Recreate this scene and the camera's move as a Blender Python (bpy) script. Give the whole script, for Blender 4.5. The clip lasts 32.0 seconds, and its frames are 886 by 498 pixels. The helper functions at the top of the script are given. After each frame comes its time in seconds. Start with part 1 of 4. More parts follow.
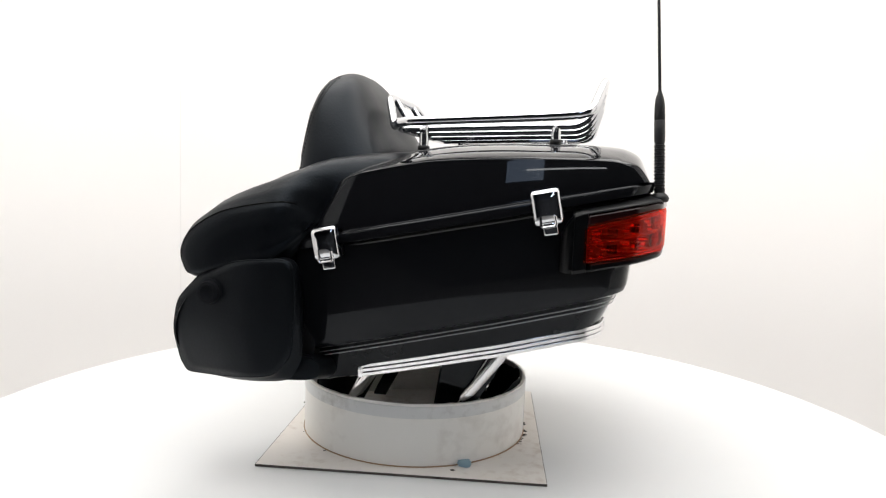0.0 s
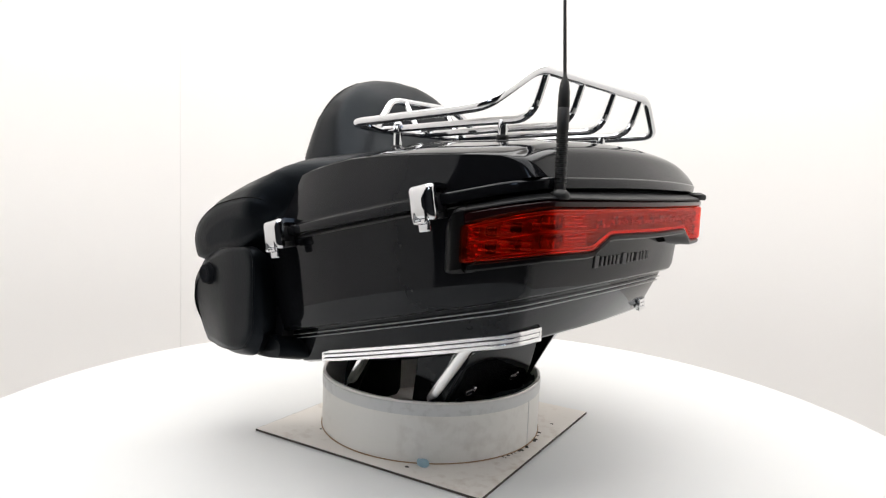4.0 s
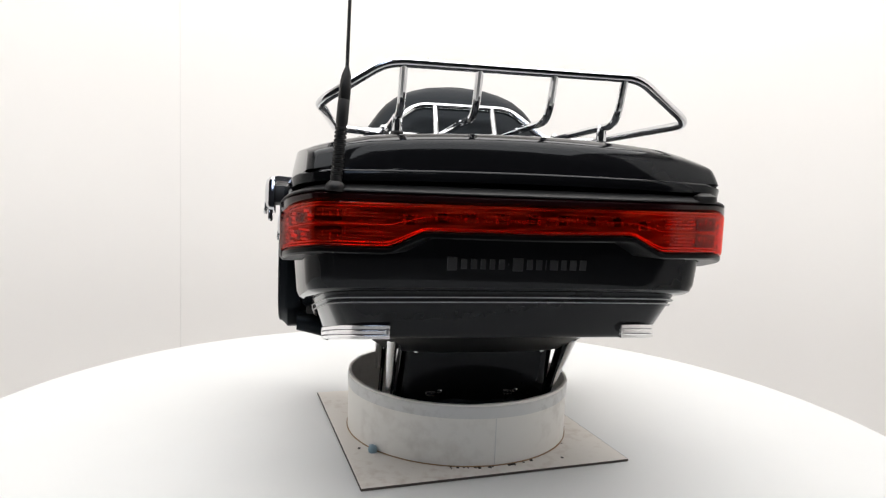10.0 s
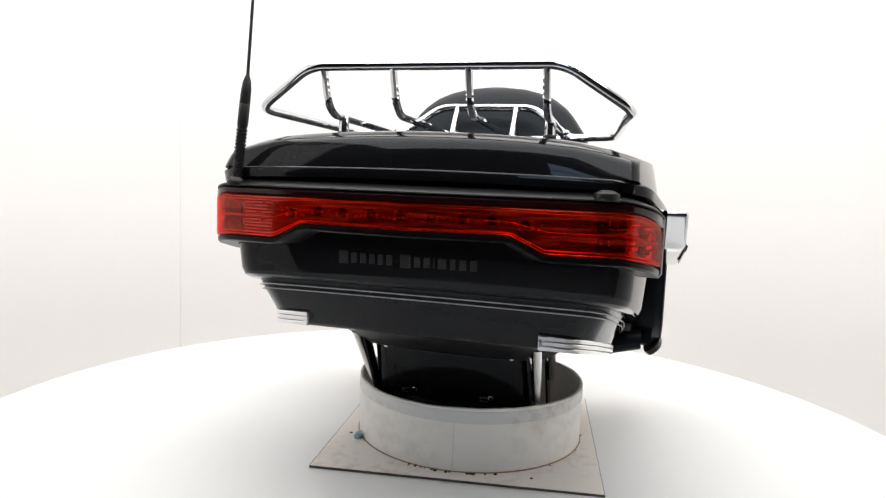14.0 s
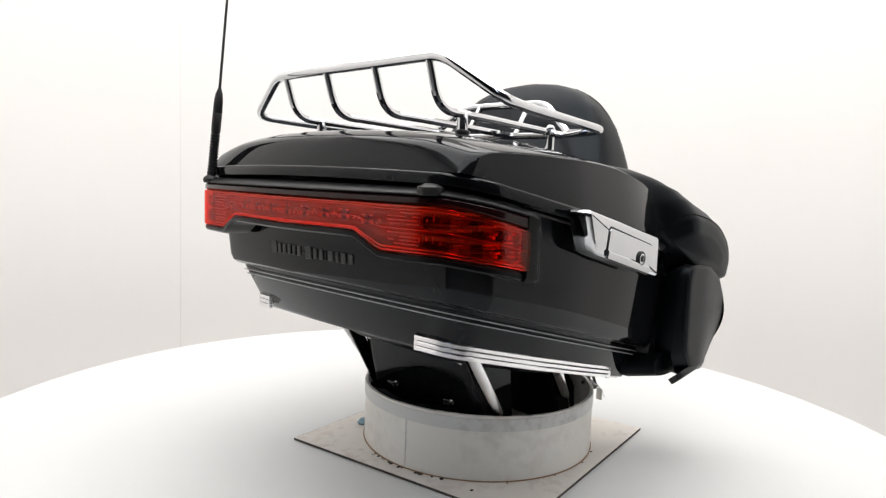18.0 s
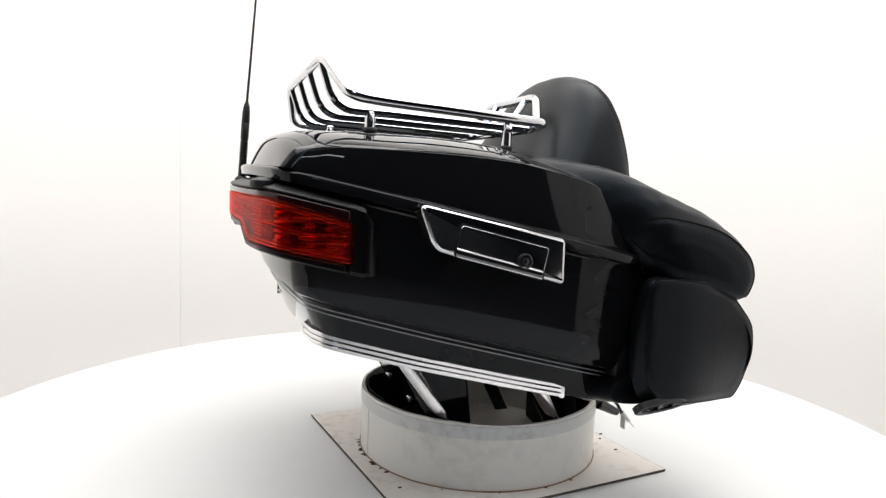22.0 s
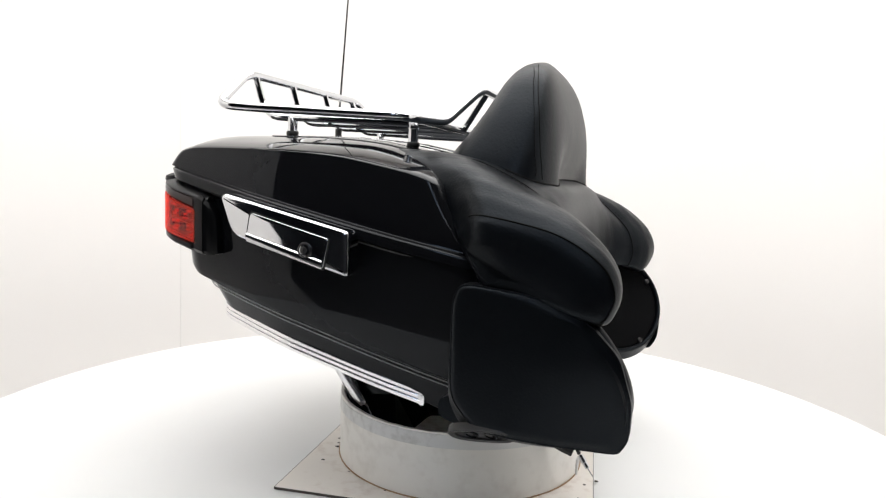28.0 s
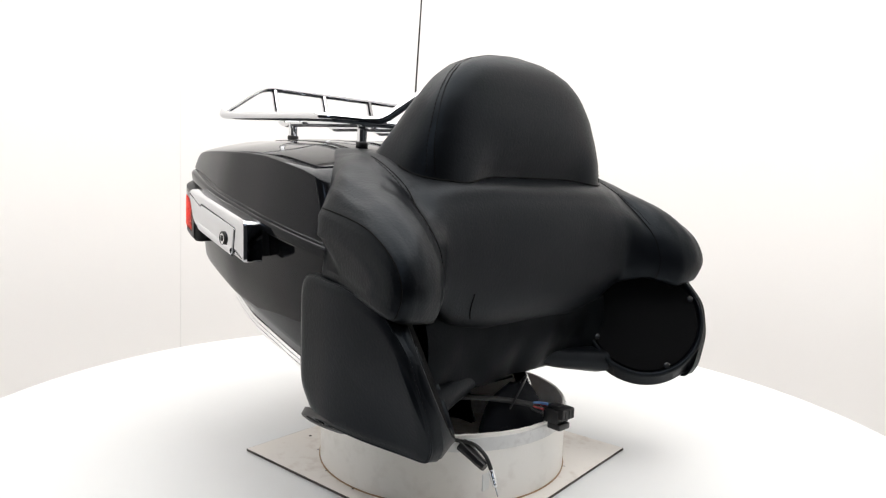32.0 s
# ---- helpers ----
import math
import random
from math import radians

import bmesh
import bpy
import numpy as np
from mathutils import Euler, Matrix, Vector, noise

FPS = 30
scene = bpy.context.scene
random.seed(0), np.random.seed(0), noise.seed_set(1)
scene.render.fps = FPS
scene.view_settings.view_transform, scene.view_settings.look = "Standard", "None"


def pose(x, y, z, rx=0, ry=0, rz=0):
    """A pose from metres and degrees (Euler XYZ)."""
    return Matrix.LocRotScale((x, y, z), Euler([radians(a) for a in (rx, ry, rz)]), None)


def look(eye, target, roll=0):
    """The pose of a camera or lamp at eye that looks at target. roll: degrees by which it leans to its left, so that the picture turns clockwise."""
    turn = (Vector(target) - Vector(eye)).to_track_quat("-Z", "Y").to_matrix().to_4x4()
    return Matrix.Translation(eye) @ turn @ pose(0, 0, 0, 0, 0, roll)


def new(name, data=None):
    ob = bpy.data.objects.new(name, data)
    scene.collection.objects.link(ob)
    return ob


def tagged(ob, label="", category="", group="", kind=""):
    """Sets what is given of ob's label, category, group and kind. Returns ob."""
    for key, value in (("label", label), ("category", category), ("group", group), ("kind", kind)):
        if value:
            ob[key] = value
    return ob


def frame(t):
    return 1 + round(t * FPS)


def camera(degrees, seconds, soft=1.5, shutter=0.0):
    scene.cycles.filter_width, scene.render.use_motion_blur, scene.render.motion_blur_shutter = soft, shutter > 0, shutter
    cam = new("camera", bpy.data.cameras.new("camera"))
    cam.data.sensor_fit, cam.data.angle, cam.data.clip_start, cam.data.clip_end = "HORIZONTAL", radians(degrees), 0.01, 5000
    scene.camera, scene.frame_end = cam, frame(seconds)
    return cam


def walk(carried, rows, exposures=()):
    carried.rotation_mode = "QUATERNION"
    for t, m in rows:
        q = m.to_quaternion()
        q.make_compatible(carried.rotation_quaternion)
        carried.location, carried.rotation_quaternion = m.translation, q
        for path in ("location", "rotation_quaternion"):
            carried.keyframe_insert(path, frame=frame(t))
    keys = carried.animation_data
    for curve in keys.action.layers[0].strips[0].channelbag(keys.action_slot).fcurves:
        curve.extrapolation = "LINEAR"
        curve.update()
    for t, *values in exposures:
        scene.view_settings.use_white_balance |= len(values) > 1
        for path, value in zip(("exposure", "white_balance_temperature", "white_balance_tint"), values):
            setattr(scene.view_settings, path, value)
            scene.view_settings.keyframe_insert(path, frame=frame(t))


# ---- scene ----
# ---- camera ----
cam = camera(67.19, 32.0, soft=1.25)
EYE = Vector((0.0, -1.17, 0.459))
AIM = EYE + Vector((-0.003376, 0.994866, -0.101141))
walk(cam, [(0.0, look(EYE, AIM, 2.2)), (32.0, look(EYE, AIM, 2.2))],
     exposures=[(0.0, 0.0), (3.5, -0.05), (6.0, -0.22), (8.0, -0.25), (10.0, -0.2), (12.0, -0.1), (14.0, -0.02), (17.0, -0.12), (19.0, -0.18), (21.0, -0.08), (23.0, 0.0), (32.0, 0.0)])

# ---- world, lights, exposure ----
world = bpy.data.worlds.new("studio_dim")
scene.world = world
world.use_nodes = True
world.node_tree.nodes["Background"].inputs[0].default_value = (0.5, 0.55, 0.65, 1)
world.node_tree.nodes["Background"].inputs[1].default_value = 0.02
scene.view_settings.exposure = 0.0


def area_lamp(name, m, sx, sy, watts, colour=(1, 1, 1), shape="RECTANGLE"):
    d = bpy.data.lights.new(name, "AREA")
    d.shape, d.size, d.energy, d.color = shape, sx, watts, colour
    if shape in ("RECTANGLE", "ELLIPSE"):
        d.size_y = sy
    ob = new(name, d)
    ob.matrix_world = m
    return ob


CEIL = 1.75
area_lamp("ceiling_softbox", pose(0, -0.08, CEIL - 0.03), 2.0, 2.1, 45.0, (1.0, 0.988, 0.974))


# ---- materials ----
def mat(name, colour, rough=0.5, metal=0.0, coat=0.0, spec=0.5, bump=None, vary=None, coat_rough=0.03, tint=None):
    """Principled material; bump = (scale, strength, distance); vary = (scale, darker factor, roughness change)."""
    m = bpy.data.materials.new(name)
    m.use_nodes = True
    n, l = m.node_tree.nodes, m.node_tree.links
    b = n["Principled BSDF"]
    b.inputs["Base Color"].default_value = (*colour, 1)
    b.inputs["Roughness"].default_value = rough
    b.inputs["Metallic"].default_value = metal
    b.inputs["Coat Weight"].default_value = coat
    b.inputs["Coat Roughness"].default_value = coat_rough
    b.inputs["Specular IOR Level"].default_value = spec
    if tint:
        b.inputs["Specular Tint"].default_value = (*tint, 1)
    tc = n.new("ShaderNodeTexCoord")
    if vary:
        t1 = n.new("ShaderNodeTexNoise")
        t1.inputs["Scale"].default_value = vary[0]
        t1.inputs["Detail"].default_value = 6
        l.new(tc.outputs["Object"], t1.inputs["Vector"])
        ramp = n.new("ShaderNodeMapRange")
        ramp.inputs["From Min"].default_value, ramp.inputs["From Max"].default_value = 0.35, 0.7
        l.new(t1.outputs["Fac"], ramp.inputs["Value"])
        mix = n.new("ShaderNodeMix")
        mix.data_type = "RGBA"
        mix.inputs["A"].default_value = (*colour, 1)
        mix.inputs["B"].default_value = (*[c * vary[1] for c in colour], 1)
        l.new(ramp.outputs["Result"], mix.inputs["Factor"])
        l.new(mix.outputs["Result"], b.inputs["Base Color"])
        rr = n.new("ShaderNodeMapRange")
        rr.inputs["To Min"].default_value, rr.inputs["To Max"].default_value = rough, rough + vary[2]
        l.new(t1.outputs["Fac"], rr.inputs["Value"])
        l.new(rr.outputs["Result"], b.inputs["Roughness"])
    if bump:
        t2 = n.new("ShaderNodeTexNoise")
        t2.inputs["Scale"].default_value = bump[0]
        t2.inputs["Detail"].default_value = 4
        l.new(tc.outputs["Object"], t2.inputs["Vector"])
        bp = n.new("ShaderNodeBump")
        bp.inputs["Strength"].default_value, bp.inputs["Distance"].default_value = bump[1], bump[2]
        l.new(t2.outputs["Fac"], bp.inputs["Height"])
        l.new(bp.outputs["Normal"], b.inputs["Normal"])
    return m


def stained(name, base, stain, scale, amount, rough):
    """Pale board or plastic with scattered scuffs at two sizes."""
    m = mat(name, base, rough, bump=(60, 0.25, 0.001))
    n, l = m.node_tree.nodes, m.node_tree.links
    b = n["Principled BSDF"]
    tc = n.new("ShaderNodeTexCoord")
    big = n.new("ShaderNodeTexNoise")
    big.inputs["Scale"].default_value, big.inputs["Detail"].default_value = scale, 8
    fine = n.new("ShaderNodeTexNoise")
    fine.inputs["Scale"].default_value, fine.inputs["Detail"].default_value = scale * 9, 5
    l.new(tc.outputs["Object"], big.inputs["Vector"])
    l.new(tc.outputs["Object"], fine.inputs["Vector"])
    mul = n.new("ShaderNodeMath")
    mul.operation = "MULTIPLY"
    l.new(big.outputs["Fac"], mul.inputs[0])
    l.new(fine.outputs["Fac"], mul.inputs[1])
    r = n.new("ShaderNodeMapRange")
    r.inputs["From Min"].default_value, r.inputs["From Max"].default_value = 0.27, 0.5
    r.inputs["To Max"].default_value = amount
    l.new(mul.outputs[0], r.inputs["Value"])
    mix = n.new("ShaderNodeMix")
    mix.data_type = "RGBA"
    mix.inputs["A"].default_value, mix.inputs["B"].default_value = (*base, 1), (*stain, 1)
    l.new(r.outputs["Result"], mix.inputs["Factor"])
    l.new(mix.outputs["Result"], b.inputs["Base Color"])
    return m


GLOSS = mat("gloss_black_paint", (0.0064, 0.0066, 0.0078), 0.02, spec=0.2, tint=(0.9, 0.95, 1.0), bump=(7, 0.012, 0.002), vary=(60, 0.9, 0.008))
SATIN = mat("satin_black_plastic", (0.008, 0.008, 0.009), 0.38, bump=(900, 0.05, 0.0005))
VINYL = mat("black_vinyl", (0.0030, 0.0035, 0.0045), 0.34, spec=0.17, tint=(0.76, 0.88, 1.0), bump=(300, 0.35, 0.001), vary=(14, 0.8, 0.08))
LAMPFRAME = mat("lamp_frame_plastic", (0.0034, 0.0038, 0.0046), 0.45, spec=0.42, bump=(900, 0.05, 0.0005))
LAMPBLACK = mat("lamp_bezel_plastic", (0.0022, 0.0024, 0.0028), 0.3, spec=0.16, bump=(900, 0.05, 0.0005))
THREAD = mat("black_thread", (0.003, 0.003, 0.003), 0.7, spec=0.08)
FABRIC = mat("black_cloth", (0.0065, 0.0073, 0.0095), 0.8, spec=0.12, bump=(700, 0.4, 0.001), vary=(25, 0.6, 0.05))
MESHCLOTH = mat("speaker_cloth", (0.0045, 0.0046, 0.005), 0.95, spec=0.08, bump=(1500, 0.6, 0.001))
RUBBER = mat("black_rubber", (0.005, 0.005, 0.0055), 0.5, bump=(300, 0.1, 0.0005))
CHROME = mat("chrome", (0.66, 0.67, 0.69), 0.04, metal=1.0, vary=(30, 0.97, 0.04))
SILVER = mat("polished_aluminium", (0.93, 0.93, 0.94), 0.2, metal=1.0, vary=(40, 0.93, 0.08))
STRIPE = mat("silver_stripe", (0.42, 0.42, 0.43), 0.3)
EMBLEM = mat("grey_lettering", (0.036, 0.036, 0.038), 0.3, spec=0.3)
WHITE_WALL = mat("white_backdrop", (0.85, 0.832, 0.814), 0.75, vary=(1.7, 0.985, 0.05), bump=(3.0, 0.05, 0.01))
TABLE = mat("white_laminate", (0.765, 0.772, 0.768), 0.42, vary=(6, 0.985, 0.1), bump=(40, 0.03, 0.001))
RINGM = stained("white_plastic_ring", (0.84, 0.82, 0.78), (0.42, 0.37, 0.32), 5, 0.35, 0.45)
BANDM = stained("grey_tape_band", (0.68, 0.68, 0.67), (0.3, 0.28, 0.26), 9, 0.5, 0.4)
BOARD = stained("pale_board", (0.79, 0.75, 0.70), (0.46, 0.36, 0.29), 7, 0.6, 0.55)
# brown board edge, darkened to take in the shadow line beneath the board
EDGE = mat("raw_edge_and_shadow", (0.10, 0.085, 0.075), 0.8, vary=(40, 0.5, 0.1))
BLUE = mat("blue_tape", (0.28, 0.42, 0.5), 0.5)
GLUE = mat("brown_glue", (0.35, 0.22, 0.12), 0.5)
SPECK = mat("dark_dirt", (0.03, 0.025, 0.02), 0.8)
DARKROOM = mat("dark_studio_wall", (0.055, 0.06, 0.07), 0.9, vary=(2, 0.7, 0.05))
WIRE_RED = mat("red_wire", (0.3, 0.02, 0.03), 0.45)
WIRE_BLUE = mat("blue_wire", (0.1, 0.2, 0.4), 0.45)
TAGM = mat("white_tag", (0.7, 0.7, 0.68), 0.6)
LED = mat("led_reflector", (0.9, 0.8, 0.76), 0.24, metal=0.85)
LEDBACK = mat("lamp_reflector_back", (0.29, 0.19, 0.17), 0.26, metal=1.0, bump=(260, 0.6, 0.002), vary=(90, 0.75, 0.2))
LEDCUP = mat("led_cup", (0.03, 0.008, 0.008), 0.25)
SMOKED = mat("smoked_lens", (0.012, 0.0025, 0.003), 0.12, spec=0.3)


def red_glass():
    m = bpy.data.materials.new("red_lens")
    m.use_nodes = True
    n, l = m.node_tree.nodes, m.node_tree.links
    n.clear()
    out = n.new("ShaderNodeOutputMaterial")
    tr = n.new("ShaderNodeBsdfTransparent")
    tr.inputs["Color"].default_value = (0.97, 0.27, 0.14, 1)
    df = n.new("ShaderNodeBsdfDiffuse")
    df.inputs["Color"].default_value = (0.95, 0.06, 0.02, 1)
    # fine level lines moulded into the lens
    tc = n.new("ShaderNodeTexCoord")
    mp = n.new("ShaderNodeMapping")
    mp.inputs["Scale"].default_value = (16, 16, 330)
    l.new(tc.outputs["Object"], mp.inputs["Vector"])
    nz = n.new("ShaderNodeTexNoise")
    nz.inputs["Scale"].default_value = 1.0
    nz.inputs["Detail"].default_value = 3
    l.new(mp.outputs[0], nz.inputs["Vector"])
    rg = n.new("ShaderNodeMapRange")
    rg.inputs["From Min"].default_value, rg.inputs["From Max"].default_value = 0.46, 0.64
    rg.inputs["To Min"].default_value, rg.inputs["To Max"].default_value = 0.0, 0.14
    l.new(nz.outputs["Fac"], rg.inputs["Value"])
    m1 = n.new("ShaderNodeMixShader")
    l.new(rg.outputs[0], m1.inputs[0])
    l.new(tr.outputs[0], m1.inputs[1])
    l.new(df.outputs[0], m1.inputs[2])
    gl = n.new("ShaderNodeBsdfGlossy")
    gl.inputs["Roughness"].default_value = 0.1
    lw = n.new("ShaderNodeLayerWeight")
    lw.inputs["Blend"].default_value = 0.12
    fr = n.new("ShaderNodeMapRange")
    fr.inputs["To Min"].default_value, fr.inputs["To Max"].default_value = 0.012, 0.28
    l.new(lw.outputs["Facing"], fr.inputs["Value"])
    m2 = n.new("ShaderNodeMixShader")
    l.new(fr.outputs[0], m2.inputs[0])
    l.new(m1.outputs[0], m2.inputs[1])
    l.new(gl.outputs[0], m2.inputs[2])
    l.new(m2.outputs[0], out.inputs[0])
    return m


REDLENS = red_glass()


def glow(name, colour, strength):
    m = bpy.data.materials.new(name)
    m.use_nodes = True
    b = m.node_tree.nodes["Principled BSDF"]
    b.inputs["Base Color"].default_value = (0.8, 0.8, 0.8, 1)
    b.inputs["Emission Color"].default_value = (*colour, 1)
    b.inputs["Emission Strength"].default_value = strength
    return m


TUBEGLOW = glow("strip_light_glow", (1.0, 0.98, 0.95), 16.0)
WINDOWGLOW = glow("window_daylight", (0.55, 0.68, 0.9), 3.6)


# ---- mesh helpers ----
def link(name, bm, material, parent=None, label="", sharp=35):
    me = bpy.data.meshes.new(name)
    bmesh.ops.recalc_face_normals(bm, faces=bm.faces)
    bm.to_mesh(me)
    bm.free()
    me.materials.append(material)
    me.shade_smooth()
    me.set_sharp_from_angle(angle=radians(sharp))
    ob = new(name, me)
    if parent:
        ob.parent = parent
    if label:
        ob["label"] = label
    return ob


def part(name, bm, material, parent, label="", sharp=35):
    return link(name, bm, material, parent, label, sharp)


def loft(rings, cap=True, closed=True):
    """Quads between rings of equal length; closed: each ring runs round."""
    bm = bmesh.new()
    vs = [[bm.verts.new(p) for p in r] for r in rings]
    k = len(rings[0])
    for a, b in zip(vs, vs[1:]):
        for i in range(k if closed else k - 1):
            j = (i + 1) % k
            bm.faces.new((a[i], a[j], b[j], b[i]))
    if cap:
        bm.faces.new(vs[0][::-1])
        bm.faces.new(vs[-1])
    return bm


def box(x0, x1, y0, y1, z0, z1, bevel=0.002, seg=2):
    bm = bmesh.new()
    bmesh.ops.create_cube(bm, size=1)
    for v in bm.verts:
        v.co = Vector((x0 + (v.co.x + 0.5) * (x1 - x0), y0 + (v.co.y + 0.5) * (y1 - y0), z0 + (v.co.z + 0.5) * (z1 - z0)))
    if bevel:
        bmesh.ops.bevel(bm, geom=bm.edges, offset=bevel, segments=seg, affect="EDGES", profile=0.5)
    return bm


def fillet(pts, r, n=6, closed=False):
    """A polyline with its corners rounded."""
    pts = [Vector(p) for p in pts]
    out = []
    k = len(pts)
    for i, p in enumerate(pts):
        if not closed and i in (0, k - 1):
            out.append(p)
            continue
        a, b = pts[i - 1] - p, pts[(i + 1) % k] - p
        d = min(r[i] if isinstance(r, (list, tuple)) else r, a.length * 0.48, b.length * 0.48)
        s, e = p + a.normalized() * d, p + b.normalized() * d
        for j in range(n + 1):
            t = j / n
            out.append(s * (1 - t) ** 2 + p * 2 * t * (1 - t) + e * t * t)
    return out


def tube(path, r, n=10, closed=False, taper=None):
    """A round tube along a path, with closed ends."""
    path = [Vector(p) for p in path]
    k = len(path)
    rings = []
    up = None
    for i, p in enumerate(path):
        a = path[i - 1] if (i or closed) else p
        b = path[(i + 1) % k] if (i < k - 1 or closed) else p
        d = (b - a).normalized()
        if up is None:
            up = d.orthogonal().normalized()
        up = (up - d * up.dot(d)).normalized()
        side = d.cross(up)
        rr = taper(i / (k - 1)) if taper else r
        rings.append([p + (up * math.cos(2 * math.pi * j / n) + side * math.sin(2 * math.pi * j / n)) * rr for j in range(n)])
    if closed:
        rings.append(rings[0])
        bm = loft(rings, cap=False)
        bmesh.ops.remove_doubles(bm, verts=bm.verts, dist=1e-6)
        return bm
    return loft(rings)


def lathe(profile, centre=(0, 0, 0), axis=(0, 0, 1), n=24):
    """Turned shape: profile of (radius, height) along an axis."""
    axis = Vector(axis).normalized()
    u = axis.orthogonal().normalized()
    v = axis.cross(u)
    c = Vector(centre)
    rings = [[c + axis * h + (u * math.cos(2 * math.pi * j / n) + v * math.sin(2 * math.pi * j / n)) * max(r, 1e-5) for j in range(n)] for r, h in profile]
    return loft(rings)


def plan(xf, xr, w, rr, rf, bow=0.0, n=8, straight=8, taper=0.10, rear=0.105):
    """Rounded plan outline of the case: front, rear, half width, rear and front corner radii, bow of the rear edge."""
    out = []
    corners = [(xr - rr, w - rr, rr, 90, 0), (xr - rr, -(w - rr), rr, 0, -90), (xf + rf, -(w - rf), rf, -90, -180), (xf + rf, w - rf, rf, 180, 90)]
    for q, (cx, cy, r, a0, a1) in enumerate(corners):
        for i in range(n + 1):
            a = radians(a0 + (a1 - a0) * i / n)
            out.append((cx + r * math.cos(a), cy + r * math.sin(a)))
        nx = corners[(q + 1) % 4]
        a = radians(nx[3])
        tgt = (nx[0] + nx[2] * math.cos(a), nx[1] + nx[2] * math.sin(a))
        sx, sy = out[-1]
        for i in range(1, straight):
            t = i / straight
            out.append((sx + (tgt[0] - sx) * t, sy + (tgt[1] - sy) * t))
    xm = (xf + xr) / 2
    res = []
    for x, y in out:
        f = max(0.0, (x - xm) / (xr - xm))
        side = 1.0 - taper * max(0.0, (0.02 - x) / 0.2) ** 2 - rear * max(0.0, (x - 0.12) / 0.2) ** 1.3
        res.append((x + bow * (1 - (y / w) ** 2) * f * f, y * side))
    return res


def smooth(a, b, x):
    t = min(1.0, max(0.0, (x - a) / (b - a)))
    return t * t * (3 - 2 * t)


def interp(x, xs, ys):
    return float(np.interp(x, xs, ys))


# ---- studio ----
def studio():
    # curved backdrop, open on the camera's side
    R, T, H0 = 1.3, 0.03, -0.75
    a0, a1 = radians(-90 + 52), radians(270 - 52)
    cuts = 96
    rings = []
    for i in range(cuts + 1):
        a = a0 + (a1 - a0) * i / cuts
        c, s = math.cos(a), math.sin(a)
        rings.append([(R * c, R * s, H0), (R * c, R * s, CEIL), ((R + T) * c, (R + T) * s, CEIL), ((R + T) * c, (R + T) * s, H0)])
    ob = link("wall_backdrop", loft(rings), WHITE_WALL)
    tagged(ob, "white curved backdrop wall of seamed smooth panels", "wall", kind="structure")
    # the upright joint of two panels
    a = radians(131.3)
    c, s = math.cos(a), math.sin(a)
    bm = bmesh.new()
    for z0, z1 in ((H0, CEIL - 0.02),):
        p = [Vector((c * (R - 0.0015) - s * d, s * (R - 0.0015) + c * d, z)) for d, z in ((-0.0012, z0), (0.0012, z0), (0.0012, z1), (-0.0012, z1))]
        q = [v + Vector((c, s, 0)) * 0.004 for v in p]
        vs = [bm.verts.new(v) for v in p + q]
        for f in ((0, 1, 2, 3), (7, 6, 5, 4), (0, 4, 5, 1), (1, 5, 6, 2), (2, 6, 7, 3), (3, 7, 4, 0)):
            bm.faces.new([vs[i] for i in f])
    tagged(link("trim", bm, mat("joint_strip", (0.80, 0.785, 0.765), 0.7)), "thin upright joint strip on the white backdrop", "wall joint", kind="structure")
    # floor below the turntable, ceiling above
    tagged(link("floor", box(-3.6, 3.6, -3.2, 2.4, H0 - 0.1, H0, 0), mat("pale_floor", (0.8, 0.785, 0.77), 0.6, vary=(3, 0.8, 0.1))), "pale studio floor under the turntable", "floor", kind="structure")
    tagged(link("ceiling", box(-1.5, 1.5, -1.25, 1.5, CEIL, CEIL + 0.06, 0), WHITE_WALL), "white ceiling panel over the turntable", "ceiling", kind="structure")
    # unseen white platform under the turntable, added to bounce light up the lower backdrop
    prof = [(0.0, H0 + 0.001), (R - 0.012, H0 + 0.001), (R - 0.012, -0.286), (R - 0.02, -0.28), (0.0, -0.28)]
    tagged(link("bounce_platform", lathe(prof, n=96), WHITE_WALL), "unseen white platform added under the turntable to bounce light onto the backdrop", "platform", kind="structure")
    # dim room behind the camera
    for nm, b in (("wall_rear", (-3.6, 3.6, -3.3, -3.2, H0, 4.0)), ("wall_left", (-3.7, -3.6, -3.3, 2.5, H0, 4.0)), ("wall_right", (3.6, 3.7, -3.3, 2.5, H0, 4.0)), ("wall_far", (-3.6, 3.6, 2.4, 2.5, H0, 4.0)), ("ceiling_room", (-3.7, 3.7, -3.3, 2.5, 4.0, 4.1))):
        tagged(link(nm, box(*b, 0), DARKROOM), "dark plain wall of the dim studio room", "wall", kind="structure")
    w = new("window_1")
    tagged(w, "tall blue-grey window in the dim room", "window", kind="structure")
    w.location = (-0.38, -3.19, 1.7)
    for i in range(5):
        part("pane", box(-0.33, 0.33, 0.0, 0.006, i * 0.45, i * 0.45 + 0.39, 0), WINDOWGLOW, w)
    for x, z in ((0.15, 1.75), (0.1, 2.2), (0.05, 2.75)):
        lamp = new("strip_light")
        lamp.location = (x, -2.9, z)
        tagged(lamp, "thin white strip light on a bracket from the ceiling", "strip light", group="studio strip lights")
        part("tube", tube([(-0.4, 0, 0), (0.4, 0, 0)], 0.012, 8), TUBEGLOW, lamp)
        part("bracket", box(-0.01, 0.01, -0.01, 0.01, 0.012, 4.0 - z, 0), SATIN, lamp)


